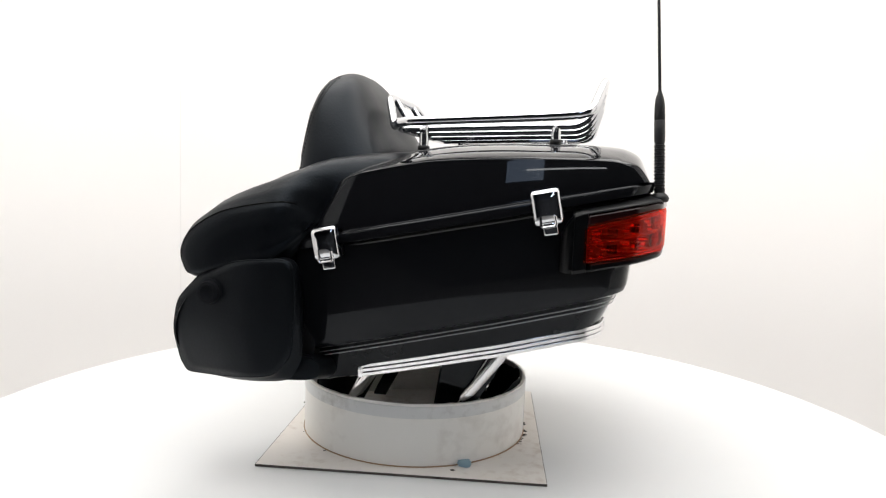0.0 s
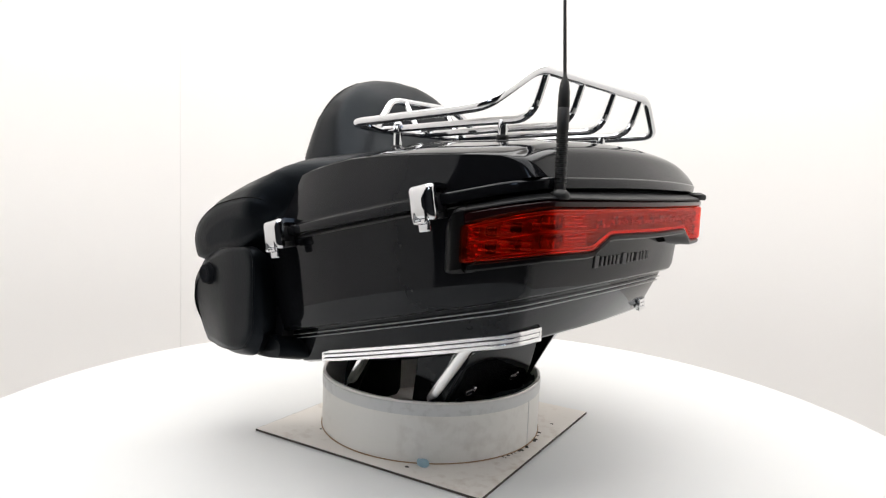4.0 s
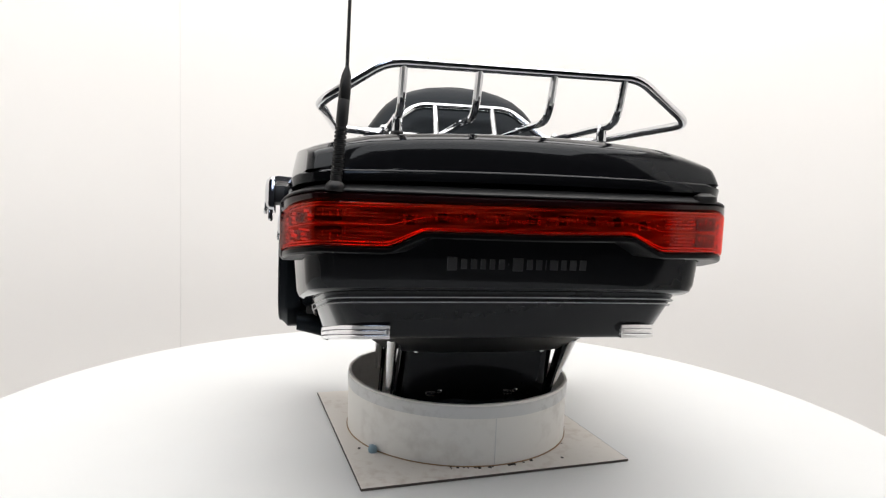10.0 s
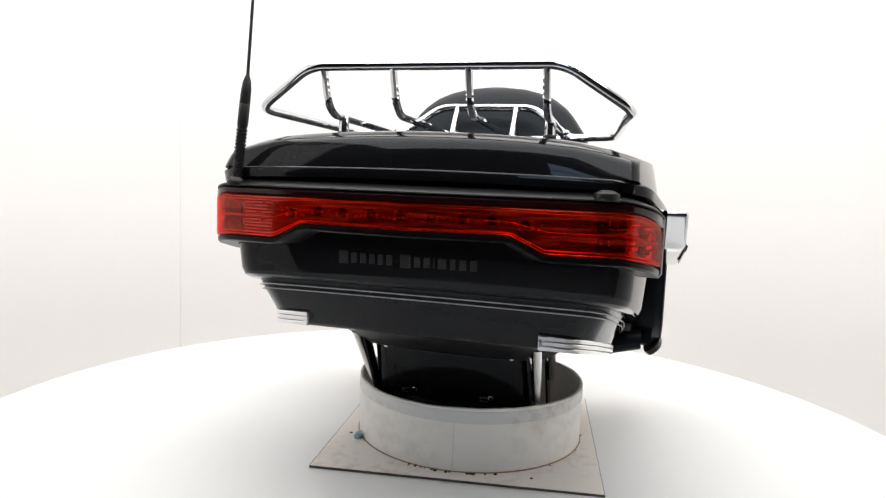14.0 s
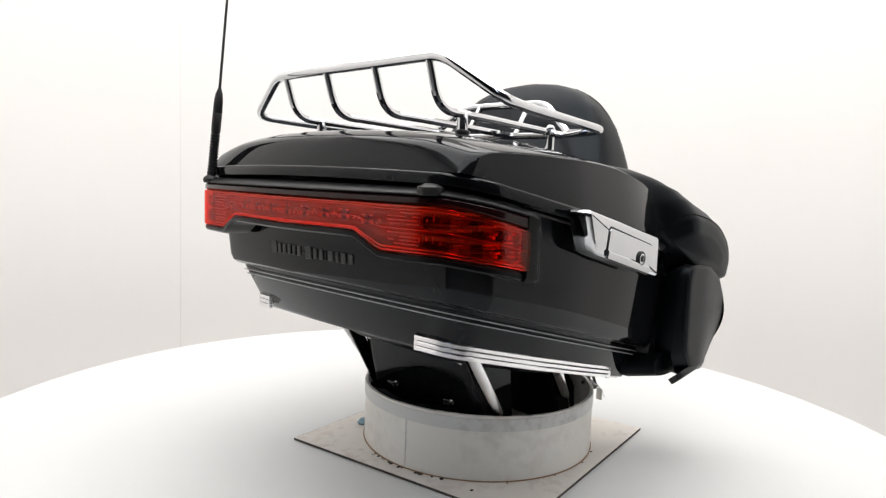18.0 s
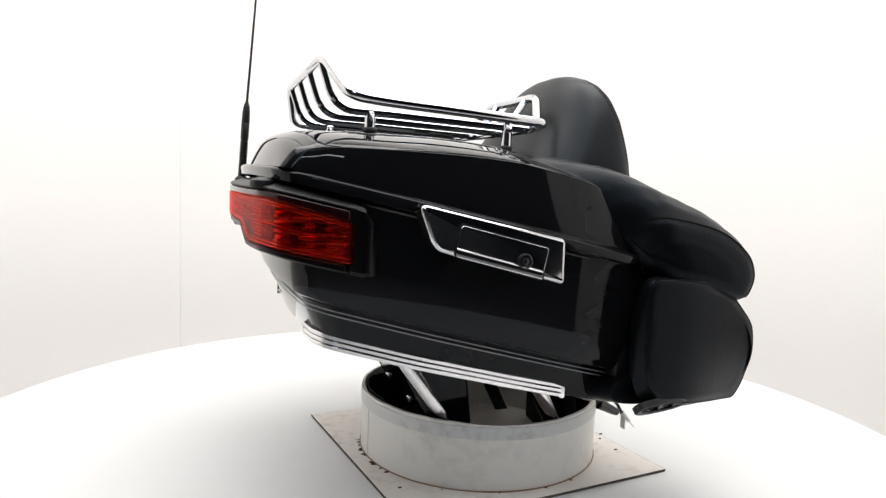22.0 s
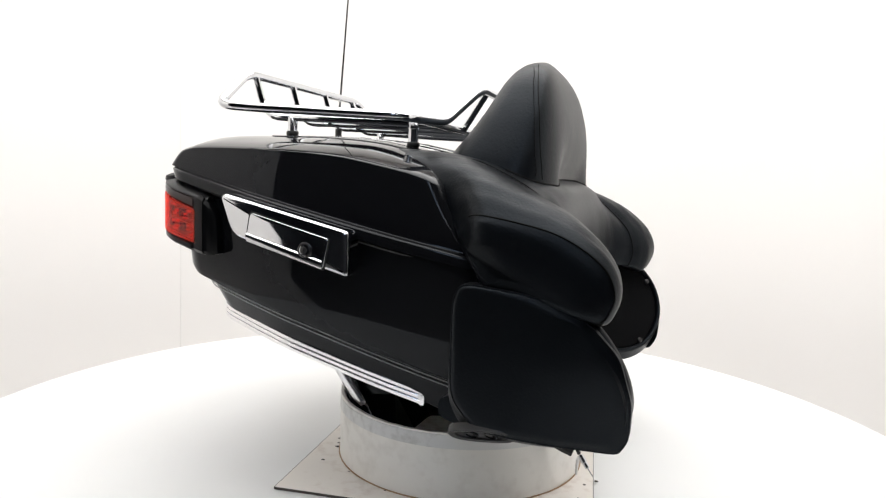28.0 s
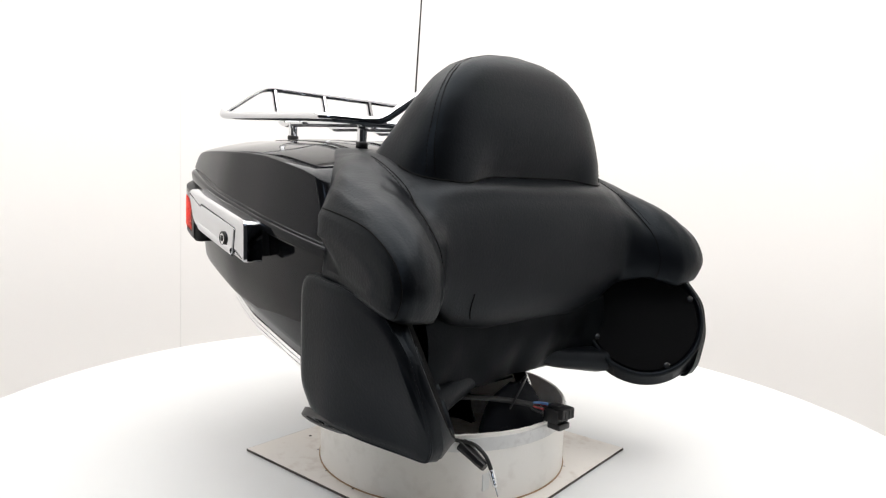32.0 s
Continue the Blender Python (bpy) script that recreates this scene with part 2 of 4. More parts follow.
def turntable():
    R = 0.873
    t = new("turntable")
    tagged(t, "large round white turntable with a smooth laminate top", "turntable")
    prof = [(R - 0.004, -0.03), (R, -0.026), (R, -0.003), (R - 0.003, 0.0), (R * 0.8, 0.0), (R * 0.5, 0.0), (0.2, 0.0), (0.0, 0.0)]
    part("tabletop", lathe(prof, n=160), TABLE, t)
    part("pedestal", lathe([(0.4, -0.2795), (0.4, -0.268), (0.2, -0.255), (0.19, -0.035), (0.3, -0.0305)], n=60), SATIN, t)
    return t


def stand():
    """White plastic ring glued on a pale square board, in the case's own axes."""
    s = new("display_stand")
    tagged(s, "scuffed white plastic ring glued on a square pale board", "display stand")
    c, a, h = Vector((-0.0530, 0.0010, 0)), radians(8.05), 0.2285
    ca, sa = math.cos(a), math.sin(a)
    bm = box(-h, h, -h, h, 0.0005, 0.0045, 0.0007, 1)
    bmesh.ops.transform(bm, matrix=Matrix.Translation(c) @ Matrix.Rotation(a, 4, "Z"), verts=bm.verts)
    part("base_board", bm, BOARD, s, "pale board with brown stains and chipped edges")
    # dark strips: the raw edge and the painted shadow of the gap below
    for q in range(4):
        bm = box(-h, h, -h - 0.0006, -h + 0.0002, 0.0003, 0.0040, 0)
        bmesh.ops.transform(bm, matrix=Matrix.Translation(c) @ Matrix.Rotation(a + q * math.pi / 2, 4, "Z"), verts=bm.verts)
        part("board_edge", bm, EDGE, s, "dark raw edge of the board with the shadow line under it painted in")
    C, R, T, top = Vector((-0.0558, 0.001, 0)), 0.2035, 0.005, 0.107
    rnd = random.Random(5)
    k = 120
    rings = [[], [], [], []]
    for i in range(k):
        b = 2 * math.pi * i / k
        d = Vector((math.cos(b), math.sin(b), 0))
        zt = top + 0.0012 * math.sin(3 * b) + rnd.uniform(-0.0005, 0.0005)
        rings[0].append(C + d * (R - T) + Vector((0, 0, 0.0046)))
        rings[1].append(C + d * R + Vector((0, 0, 0.0046)))
        rings[2].append(C + d * R + Vector((0, 0, zt)))
        rings[3].append(C + d * (R - T) + Vector((0, 0, zt)))
    rings.append(rings[0])
    bm = loft(rings, cap=False)
    bmesh.ops.remove_doubles(bm, verts=bm.verts, dist=1e-6)
    part("ring", bm, RINGM, s)
    band = [[C + Vector((math.cos(2 * math.pi * i / k), math.sin(2 * math.pi * i / k), 0)) * (R + d) + Vector((0, 0, z)) for i in range(k)] for d, z in ((0.0002, 0.0835), (0.0009, 0.0838), (0.0009, 0.103), (0.0002, 0.1034))]
    part("tape_band", loft(band, cap=False), BANDM, s, "grey tape band round the upper edge")
    aj = radians(6.6)
    jd = Vector((math.cos(aj), math.sin(aj), 0))
    part("ring_joint", tube([C + jd * (R + 0.0003) + Vector((0, 0, z)) for z in (0.0052, 0.05, 0.102)], 0.0007, 5), BANDM, s, "upright joint of the ring")
    seam = [C + Vector((math.cos(2 * math.pi * i / 100), math.sin(2 * math.pi * i / 100), 0)) * (R + 0.001) + Vector((0, 0, 0.0052)) for i in range(100)]
    part("glue_line", tube(seam, 0.0011, 5, closed=True), GLUE, s, "thin brown glue line")
    # blue tape by the foot of the ring
    p = Vector((0.072, -0.1665, 0.0047))
    bm = bmesh.new()
    bmesh.ops.create_icosphere(bm, subdivisions=2, radius=0.011)
    for v in bm.verts:
        v.co = Vector((v.co.x * 1.1, v.co.y * 0.7, v.co.z * 0.7 + 0.004)) * (1 + 0.25 * noise.noise(v.co * 160))
        v.co += p
    part("blue_tape", bm, BLUE, s, "crumpled scrap of light blue tape", 60)
    for i in range(26):
        b = aj + rnd.gauss(0, 0.35) if i % 2 else rnd.uniform(0, 2 * math.pi)
        rr = R + rnd.choice((0.003, 0.004, rnd.uniform(0.004, 0.05)))
        q = C + Vector((math.cos(b), math.sin(b), 0)) * rr
        sz = rnd.uniform(0.0012, 0.0042)
        bm = bmesh.new()
        bmesh.ops.create_icosphere(bm, subdivisions=1, radius=sz)
        for v in bm.verts:
            v.co = Vector((v.co.x * rnd.uniform(0.8, 1.8), v.co.y, v.co.z * 0.3)) + q + Vector((0, 0, 0.0046))
        part("dirt_speck", bm, SPECK, s)
    return s


# ---- the motorcycle luggage case ----
def lip_z(x):
    return 0.4015 + 0.209 * x


def top_z(x, y):
    return 0.5145 + 0.128 * x - 0.43 * x * x - 0.2 * y * y - 1.1 * y ** 4 - 0.06 * max(0.0, 0.02 - x) - 6.0 * max(0.0, -0.075 - x) ** 2 + 0.0065 * smooth(0.16, 0.29, x) * (1 - 0.7 * smooth(0.2, 0.31, abs(y)))


def tub(root):
    # (height line z0 + slope * x, then front, rear, half width, rear radius)
    rows = [(0.178, 0.25, -0.135, 0.242, 0.222, 0.024), (0.1785, 0.25, -0.143, 0.252, 0.238, 0.028), (0.183, 0.25, -0.148, 0.258, 0.247, 0.03),
            (0.2365, 0.2565, -0.158, 0.281, 0.269, 0.034), (0.2385, 0.2565, -0.160, 0.282, 0.270, 0.034), (0.2395, 0.2565, -0.162, 0.288, 0.284, 0.036),
            (0.2425, 0.2565, -0.164, 0.293, 0.290, 0.038), (0.252, 0.255, -0.166, 0.296, 0.294, 0.038), (0.30, 0.24, -0.170, 0.300, 0.298, 0.038),
            (0.35, 0.22, -0.173, 0.303, 0.302, 0.038), (0.375, 0.2025, -0.174, 0.305, 0.305, 0.038), (0.385, 0.2025, -0.174, 0.306, 0.306, 0.038)]
    rings = []
    tapers = (0.18, 0.17, 0.16, 0.10, 0.10, 0.09, 0.085, 0.085, 0.085, 0.085, 0.085, 0.085)
    for (z0, m, xf, xr, w, rr), rear in zip(rows, tapers):
        rings.append([(x, y, z0 + m * x) for x, y in plan(xf, xr, w, rr, 0.008, 0.018, n=14, straight=16, taper=0.058, rear=rear)])
    part("tub", loft(rings), GLOSS, root, "gloss black lower shell of the case", 28)
    # twin pinstripes on the lower shell
    for dz in (0.0, -0.0062):
        t = (0.2365 + dz - 0.183) / 0.0535
        w = 0.2478 + (0.269 - 0.247) * t
        xr = 0.2588 + (0.281 - 0.258) * t
        pts = plan(-0.160, xr, w, 0.034, 0.01, 0.018, n=14, straight=16, taper=0.058, rear=0.16 + (0.10 - 0.16) * t)
        zz = 0.2312 + dz
        pts = [Vector((x, y, zz + 0.2545 * x)) for x, y in pts if x > -0.154]
        # start at the right front, run round the rear
        start = max(range(len(pts)), key=lambda i: (pts[i].y > 0, -pts[i].x))
        pts = pts[start:] + pts[:start]
        part("pinstripe", tube(pts, 0.0008, 6), STRIPE, root, "thin silver pinstripe")


def lid(root):
    rows = []
    # lip
    rows += [([(x, y, lip_z(x) - 0.016) for x, y in plan(-0.172, 0.306, 0.306, 0.05, 0.03, 0.026, 14, 16)])]
    for dz, xf, xr, w in ((-0.0165, -0.178, 0.314, 0.315), (-0.0145, -0.181, 0.319, 0.320), (-0.004, -0.181, 0.3205, 0.3215), (-0.001, -0.180, 0.3185, 0.3195), (0.0, -0.178, 0.315, 0.3165), (0.0006, -0.172, 0.3085, 0.3095)):
        rows.append([(x, y, lip_z(x) + dz) for x, y in plan(xf, xr, w, 0.045, 0.03, 0.026, 14, 16, taper=0.085)])
    # steep flat sides up to a crisp crease; the rear slopes up to a soft top edge, and small fillets join the two
    edge = lambda x, y: top_z(x, y) - 0.0025 * smooth(0.25, 0.29, abs(y)) - 0.001
    slope = lambda t: 0.013 * t + 0.006 * t * t + 0.017 * t ** 14

    def lean_in(x, y, t):
        """The sides lean in by an even angle, so by more where the lid is taller."""
        tall = max(0.0, edge(x, y) - lip_z(x))
        return y - math.copysign(0.0155 * t ** 1.2 * min(1.15, tall / 0.08) * smooth(0.19, 0.26, abs(y)), y)

    for t in (0.02, 0.06, 0.12, 0.2, 0.3, 0.4, 0.5, 0.6, 0.7, 0.78, 0.85, 0.9, 0.94, 0.97, 0.99, 1.0):
        rows.append([(x, lean_in(x, y, t), lip_z(x) * (1 - t) + edge(x, y) * t) for x, y in plan(-0.172 + 0.058 * t, 0.3185 - slope(t), 0.3088, 0.012, 0.022, 0.013, 14, 16, taper=0.085)])
    xr = 0.3185 - slope(1.0)
    for d in (0.0012, 0.0026, 0.0045, 0.008, 0.014, 0.022, 0.035, 0.055, 0.08, 0.11, 0.14, 0.16):
        k = 1 - (1 - min(1.0, d / 0.05)) ** 2
        rows.append([(x, lean_in(x, y, 1.0), edge(x, y) * (1 - k) + top_z(x, y) * k + 0.0008 * min(1.0, d / 0.0045)) for x, y in plan(-0.114 + d, xr - d, 0.3088 - d, 0.012, 0.022, 0.013 * (1 - d * 4), 14, 16, taper=0.085)])
    part("lid", loft(rows), GLOSS, root, "gloss black domed lid with a raised lip", 50)
    part("front_panel", prism_xz([(-0.145, 0.166), (-0.178, 0.17), (-0.2, 0.24), (-0.195, 0.33), (-0.15, 0.40), (-0.12, 0.40)], -0.283, 0.283, 0.006), SATIN, root, "black plastic front panel behind the upholstery")
    # raised panel on top that carries the luggage rack
    rows = []
    for d, h in ((0.0, 0.0003), (0.0012, 0.0018), (0.004, 0.0024), (0.03, 0.0024), (0.08, 0.0024), (0.13, 0.0024)):
        rows.append([(x, y, top_z(x, y) + h) for x, y in plan(-0.115 + d, 0.222 - d, 0.19 - d, max(0.012, 0.03 - d * 0.2), 0.015, 0.002, 6, 8)])
    part("rack_panel", loft(rows), GLOSS, root, "raised gloss black panel on the lid", 30)
    # grey rubber seal under the lip
    seal = [Vector((x, y, lip_z(x) - 0.019)) for x, y in plan(-0.165, 0.3055, 0.3065, 0.055, 0.03, 0.022, 10, 12)]
    part("seal", tube(seal, 0.003, 6, closed=True), RUBBER, root)


def rear_path(off, xmin, n=60, w=0.2975, xr=0.3, rr=0.02, bow=0.03):
    """Outline round the rear of the case from the right side to the left, pushed outwards by off."""
    pts = [Vector((x, y, 0)) for x, y in plan(-0.2, xr + off, w + off, rr + off, 0.03, bow, 14, 24) if x > -0.15]
    pts = sorted([p for p in pts if p.x > 0.0], key=lambda p: math.atan2(p.y, p.x - 0.1), reverse=True)
    # resample by length within xmin
    dense = []
    for a, b in zip(pts, pts[1:]):
        for i in range(8):
            dense.append(a.lerp(b, i / 8))
    dense.append(pts[-1])
    dense = [p for p in dense if p.x >= xmin]
    acc = [0.0]
    for a, b in zip(dense, dense[1:]):
        acc.append(acc[-1] + (b - a).length)
    out = []
    for i in range(n + 1):
        s = acc[-1] * i / n
        j = min(len(acc) - 2, int(np.searchsorted(acc, s, side="right")) - 1)
        t = (s - acc[j]) / max(1e-9, acc[j + 1] - acc[j])
        out.append(dense[j].lerp(dense[j + 1], t))
    return out


def lamp_low(y):
    """Lower edge of the tail lamp across the case."""
    a = abs(y)
    return interp(a, [0, 0.136, 0.178, 0.33], [0.3975, 0.3985, 0.3775, 0.3765])


def lamp_end(p):
    """0 across the rear, 1 at the ends on the sides of the case."""
    return min(1.0, max(0.0, (0.325 - p.x) / 0.09)) * smooth(0.22, 0.29, abs(p.y))


def lean(p):
    return 0.21 * (min(p.x, 0.335) - 0.335)


def tail_lamp(root):
    lamp = part("tail_lamp", loft_band(lambda p: lamp_low(p.y) - 0.008, lambda p: 0.4455, 0.0, 0.0205, 0.226), LAMPBLACK, root, "wide wrap-round tail lamp in a black housing")
    low = lambda p: lamp_low(p.y) + 0.003 * lamp_end(p)
    high = lambda p: 0.431 - 0.0055 * lamp_end(p)
    part("lamp_back", loft_band(lambda p: low(p) + 0.0005, lambda p: high(p) - 0.0005, 0.0206, 0.0225, 0.236), LEDBACK, lamp)
    part("lens", loft_band(low, high, 0.0315, 0.0335, 0.239), REDLENS, lamp, "clear red lens")
    part("lens_border", loft_band(lambda p: high(p) + 0.0004, lambda p: 0.4425, 0.0, 0.0328, 0.232), SMOKED, lamp, "dark smoked upper band of the lens")
    # cover with a sloping top face
    rings = []
    inner, outer = rear_path(0.0, 0.222), rear_path(0.0325, 0.222)
    for i, (p, q) in enumerate(zip(inner, outer)):
        up = Vector((0, 0, 1))
        k = 0.72 if i in (0, len(inner) - 1) else 1.0
        rings.append([p.lerp(q, f * k) + up * (z + lean(q)) for f, z in ((0.0, 0.4428), (0.97, 0.4428), (1.0, 0.4436), (0.99, 0.4448), (0.93, 0.4462), (0.45, 0.4515), (0.30, 0.4520), (0.0, 0.4520))])
    part("lamp_cover", loft(rings), LAMPFRAME, lamp, "satin black top cover")
    part("lower_trim", loft_band(lambda p: lamp_low(p.y) - 0.0095, lambda p: low(p) - 0.0006, 0.0, 0.0318, 0.236), LAMPBLACK, lamp)
    for side in (1, -1):
        part("bezel", lamp_bezel(side), LAMPBLACK, lamp, "rounded black bezel")
    # dark cups with a bright diode each, two rows where the lamp is tall
    pth = rear_path(0.0235, 0.242, 240)
    rnd = random.Random(3)
    def cell(p, d, nrm, z, w, h, depth, material, name):
        bm = bmesh.new()
        bmesh.ops.create_cube(bm, size=1)
        bmesh.ops.bevel(bm, geom=bm.edges, offset=0.1, segments=1, affect="EDGES")
        m = Matrix(((d.x, nrm.x, 0, p.x), (d.y, nrm.y, 0, p.y), (0, 0, 1, z), (0, 0, 0, 1)))
        bmesh.ops.transform(bm, matrix=m @ Matrix.Diagonal((w, depth, h, 1)), verts=bm.verts)
        return part(name, bm, material, lamp)
    def at(i):
        p = pth[i]
        d = (pth[min(240, i + 2)] - pth[max(0, i - 2)]).normalized()
        nrm = Vector((-d.y, d.x, 0))
        return p, d, (nrm if nrm.x * (p.x - 0.1) + nrm.y * p.y > 0 else -nrm)
    # the tall ends, from the side inwards: a ladder, dark cups between bright blocks, a dark bay, a lined reflector
    for side in (0, 1):
        idx = (lambda i: i) if side == 0 else (lambda i: 240 - i)
        for r in range(2):
            def place(i, w, h, depth, material, name, dz=0.0):
                p, d, nrm = at(idx(i))
                lo, hi = low(p) + 0.003, high(p) - 0.003
                cell(p, d, nrm, lo + (hi - lo) * (0.26 + 0.48 * r) + lean(p) + dz, w, h, depth, material, name)
            for q in range(4):
                place(2, 0.0045, 0.0024, 0.0066, LED, "ladder_bar", (q - 1.5) * 0.0046)
            for i, w in ((6, 0.010), (16, 0.0155), (27, 0.013)):
                for q in range(3):
                    place(i + rnd.choice((-2, 0, 2)), w * rnd.uniform(0.7, 1.7), rnd.uniform(0.0028, 0.0052), rnd.uniform(0.004, 0.0066), LED, "reflector_bar", (q - 1) * 0.0056)
            for i in (11, 21):
                place(i, 0.0135, 0.0120, 0.0052, LEDCUP, "led_cup")
            place(36, 0.034, 0.0175, 0.0030, LEDCUP, "dark_bay")
            for i in range(31, 44, 3):
                place(i, rnd.uniform(0.0015, 0.0035), rnd.uniform(0.003, 0.009), 0.0055, LED, "diode", rnd.uniform(-0.004, 0.004))
            for i in range(45, 60, 3):
                for q in range(4):
                    if rnd.random() < 0.8:
                        place(i, rnd.uniform(0.007, 0.012), 0.0019, rnd.uniform(0.002, 0.005), LED, "louvre", (q - 1.5) * 0.0042)
    # the low middle: a row of diode units, each a dark window with bright posts, and small dots between
    for k in range(-4, 5):
        i = min(range(241), key=lambda j: abs(pth[j].y - k * 0.0385) + (pth[j].x < 0.25))
        p, d, nrm = at(i)
        z = (lamp_low(p.y) + 0.429) / 2 + lean(p) + 0.0015
        cell(p, d, nrm, z, 0.011, 0.0125, 0.0020, LEDCUP, "led_window")
        for e in (-0.0072, 0.0072):
            cell(p + d * e, d, nrm, z - 0.0025, 0.0040, 0.0062, 0.0052, LED, "light_post")
            cell(p + d * e * 0.8, d, nrm, z + 0.0052, 0.0060, 0.0022, 0.0052, LED, "light_bar")
        for e in (-0.0165, -0.0195, 0.0135):
            cell(p + d * e, d, nrm, z + rnd.uniform(-0.004, 0.003), 0.0026, 0.0032, 0.0050, LED, "diode")
    for f in (0.03, 0.10, 0.5, 0.9, 0.97):
        pts = [p + Vector((0, 0, low(p) + (high(p) - low(p)) * f + lean(p))) for p in rear_path(0.0295, 0.241, 90)]
        part("lens_rib", tube(pts, 0.0011 if f < 0.15 else 0.0005, 5), LED, lamp, "bright red light guide")


def lamp_bezel(side):
    """Rounded black border that closes one end of the lamp on the side of the case."""
    a = [p for p in rear_path(0.0, 0.208, 240) if p.y * side > 0 and p.x < 0.246]
    b = [p for p in rear_path(0.0325, 0.208, 240) if p.y * side > 0 and p.x < 0.246]
    pick = lambda q, i: q[min(len(q) - 1, round(i * (len(q) - 1) / 11))]
    up = Vector((0, 0, 1))
    rings = []
    for i in range(12):
        p, q = pick(a, i), pick(b, i)
        x = p.x
        t = min(1.0, max(0.0, (x - 0.208) / 0.030))
        k = math.sqrt(max(0.0, 1 - (1 - t) ** 2))
        q = p.lerp(q, 0.30 + 0.70 * k)
        e = lean(q)
        lo, hi = 0.3672 + 0.008 * (1 - k) + e, 0.4482 - 0.038 * (1 - k) + e
        m = p.lerp(q, 0.86)
        rings.append([p + up * lo, m + up * lo, q + up * (lo + 0.005), q + up * (hi - 0.005), m + up * hi, p + up * hi])
    rings.sort(key=lambda r: r[0].x)
    return loft(rings)


def loft_band(low, high, d0, d1, xmin):
    """A band that wraps round the rear of the case, between two heights and two depths, with rounded outer edges."""
    rings = []
    inner, outer = rear_path(d0, xmin), rear_path(d1, xmin)
    mid = rear_path(d1 - min(0.003, (d1 - d0) * 0.4), xmin)
    n = len(inner) - 1
    for i, (a, b, m) in enumerate(zip(inner, outer, mid)):
        e = lean(b)
        lo, hi = low(b) + e, high(b) + e
        c = min(0.003, (hi - lo) * 0.25)
        up = Vector((0, 0, 1))
        if i in (0, n):
            b = a.lerp(b, 0.7)
            m = a.lerp(m, 0.7)
        rings.append([a + up * lo, m + up * lo, b + up * (lo + c), b + up * (hi - c), m + up * hi, a + up * hi])
    return loft(rings)


def lettering(root):
    """The maker's mark on the rear stays a row of plain bars in two heights."""
    xs = rear_path(0.0006, 0.2, 200, w=0.302, xr=0.2988, rr=0.038, bow=0.018)
    y = -0.099
    widths = [0.018, 0.013, 0.013, 0.012, 0.012, 0.013, 0.006, 0.019, 0.013, 0.013, 0.006, 0.016, 0.012, 0.014, 0.014]
    for i, w in enumerate(widths):
        tall = 0.0175 if i in (0, 7) else 0.0135
        if i == 6:
            tall = 0.003
        yc = y + w / 2
        near = min(xs, key=lambda p: abs(p.y - yc))
        z = 0.354
        bm = box(near.x - 0.0015, near.x + 0.0006, y, y + w - 0.0052, z - tall / 2, z + tall / 2, 0.0005, 1)
        for v in bm.verts:
            v.co.x += (v.co.z - z) * 0.092 - 0.0003
        part("emblem_bar", bm, EMBLEM, root, "dark grey raised emblem bar")
        y += w


def rails(root):
    """Ribbed bright rails that wrap the lower rear corners."""
    for s in (1, -1):
        r = new("bumper_rail")
        r.parent = root
        base = plan(-0.139, 0.260, 0.2470, 0.026, 0.03, 0.018, 12, 24, rear=0.165)
        pts = [Vector((x, y * s, 0)) for x, y in base if y > 0.150 and x > -0.1]
        pts = [p for p in pts if p.x > -0.081]
        pts.sort(key=lambda p: math.atan2(p.y * s - 0.1, p.x - 0.1))
        rings = []
        for i, p in enumerate(pts):
            a, b = pts[max(0, i - 1)], pts[min(len(pts) - 1, i + 1)]
            d = (b - a).normalized()
            nrm = Vector((d.y, -d.x, 0))
            if nrm.x * (p.x - 0.05) + nrm.y * p.y < 0:
                nrm = -nrm
            rings.append((p, nrm))
        z0 = lambda p: 0.189 + 0.247 * p.x
        back = [[p - n * 0.004 + Vector((0, 0, z0(p) - 0.0098)), p + n * 0.004 + Vector((0, 0, z0(p) - 0.0098)), p + n * 0.004 + Vector((0, 0, z0(p) + 0.0098)), p - n * 0.004 + Vector((0, 0, z0(p) + 0.0098))] for p, n in rings[1:-1]]
        part("rail_back", loft(back), SATIN, r)
        for k in range(3):
            dz = -0.0066 + 0.0066 * k
            rib = []
            for p, n in rings:
                c = p + Vector((0, 0, z0(p) + dz))
                rib.append([c + n * 0.002 + Vector((0, 0, -0.0031)), c + n * 0.0066 + Vector((0, 0, -0.0030)), c + n * 0.0074 + Vector((0, 0, -0.0023)), c + n * 0.0077 + Vector((0, 0, 0.0016)), c + n * 0.0069 + Vector((0, 0, 0.0028)), c + n * 0.002 + Vector((0, 0, 0.0031))])
            part("rib", loft(rib), SILVER, r, "bright polished rib")
        # solid ends that close the slots between the ribs
        for (p, n), (q, m) in ((rings[0], rings[1]), (rings[-1], rings[-2])):
            e = p + (q - p).normalized() * 0.006
            up = Vector((0, 0, 1))
            ends = []
            for c in (p, p.lerp(e, 0.2), e.lerp(p, 0.2), e):
                k = 0.8 if c in (p, e) else 1.0
                z = z0(c)
                ends.append([c + n * 0.001 + up * (z - 0.0098 * k), c + n * 0.0072 * k + up * (z - 0.0098 * k), c + n * 0.0078 * k + up * z, c + n * 0.0072 * k + up * (z + 0.0098 * k), c + n * 0.001 + up * (z + 0.0098 * k)])
            part("rail_end", loft(ends), SILVER, r, "", 50)
        for p, n in [r for r in (rings[0], rings[-1]) if r[0].x < 0.0]:
            part("end_cap", lathe([(0.0005, -0.0112), (0.0035, -0.0106), (0.0045, 0.0), (0.0035, 0.0106), (0.0005, 0.0112)], p + n * 0.004 + Vector((0, 0, z0(p))), n=10), SILVER, r)


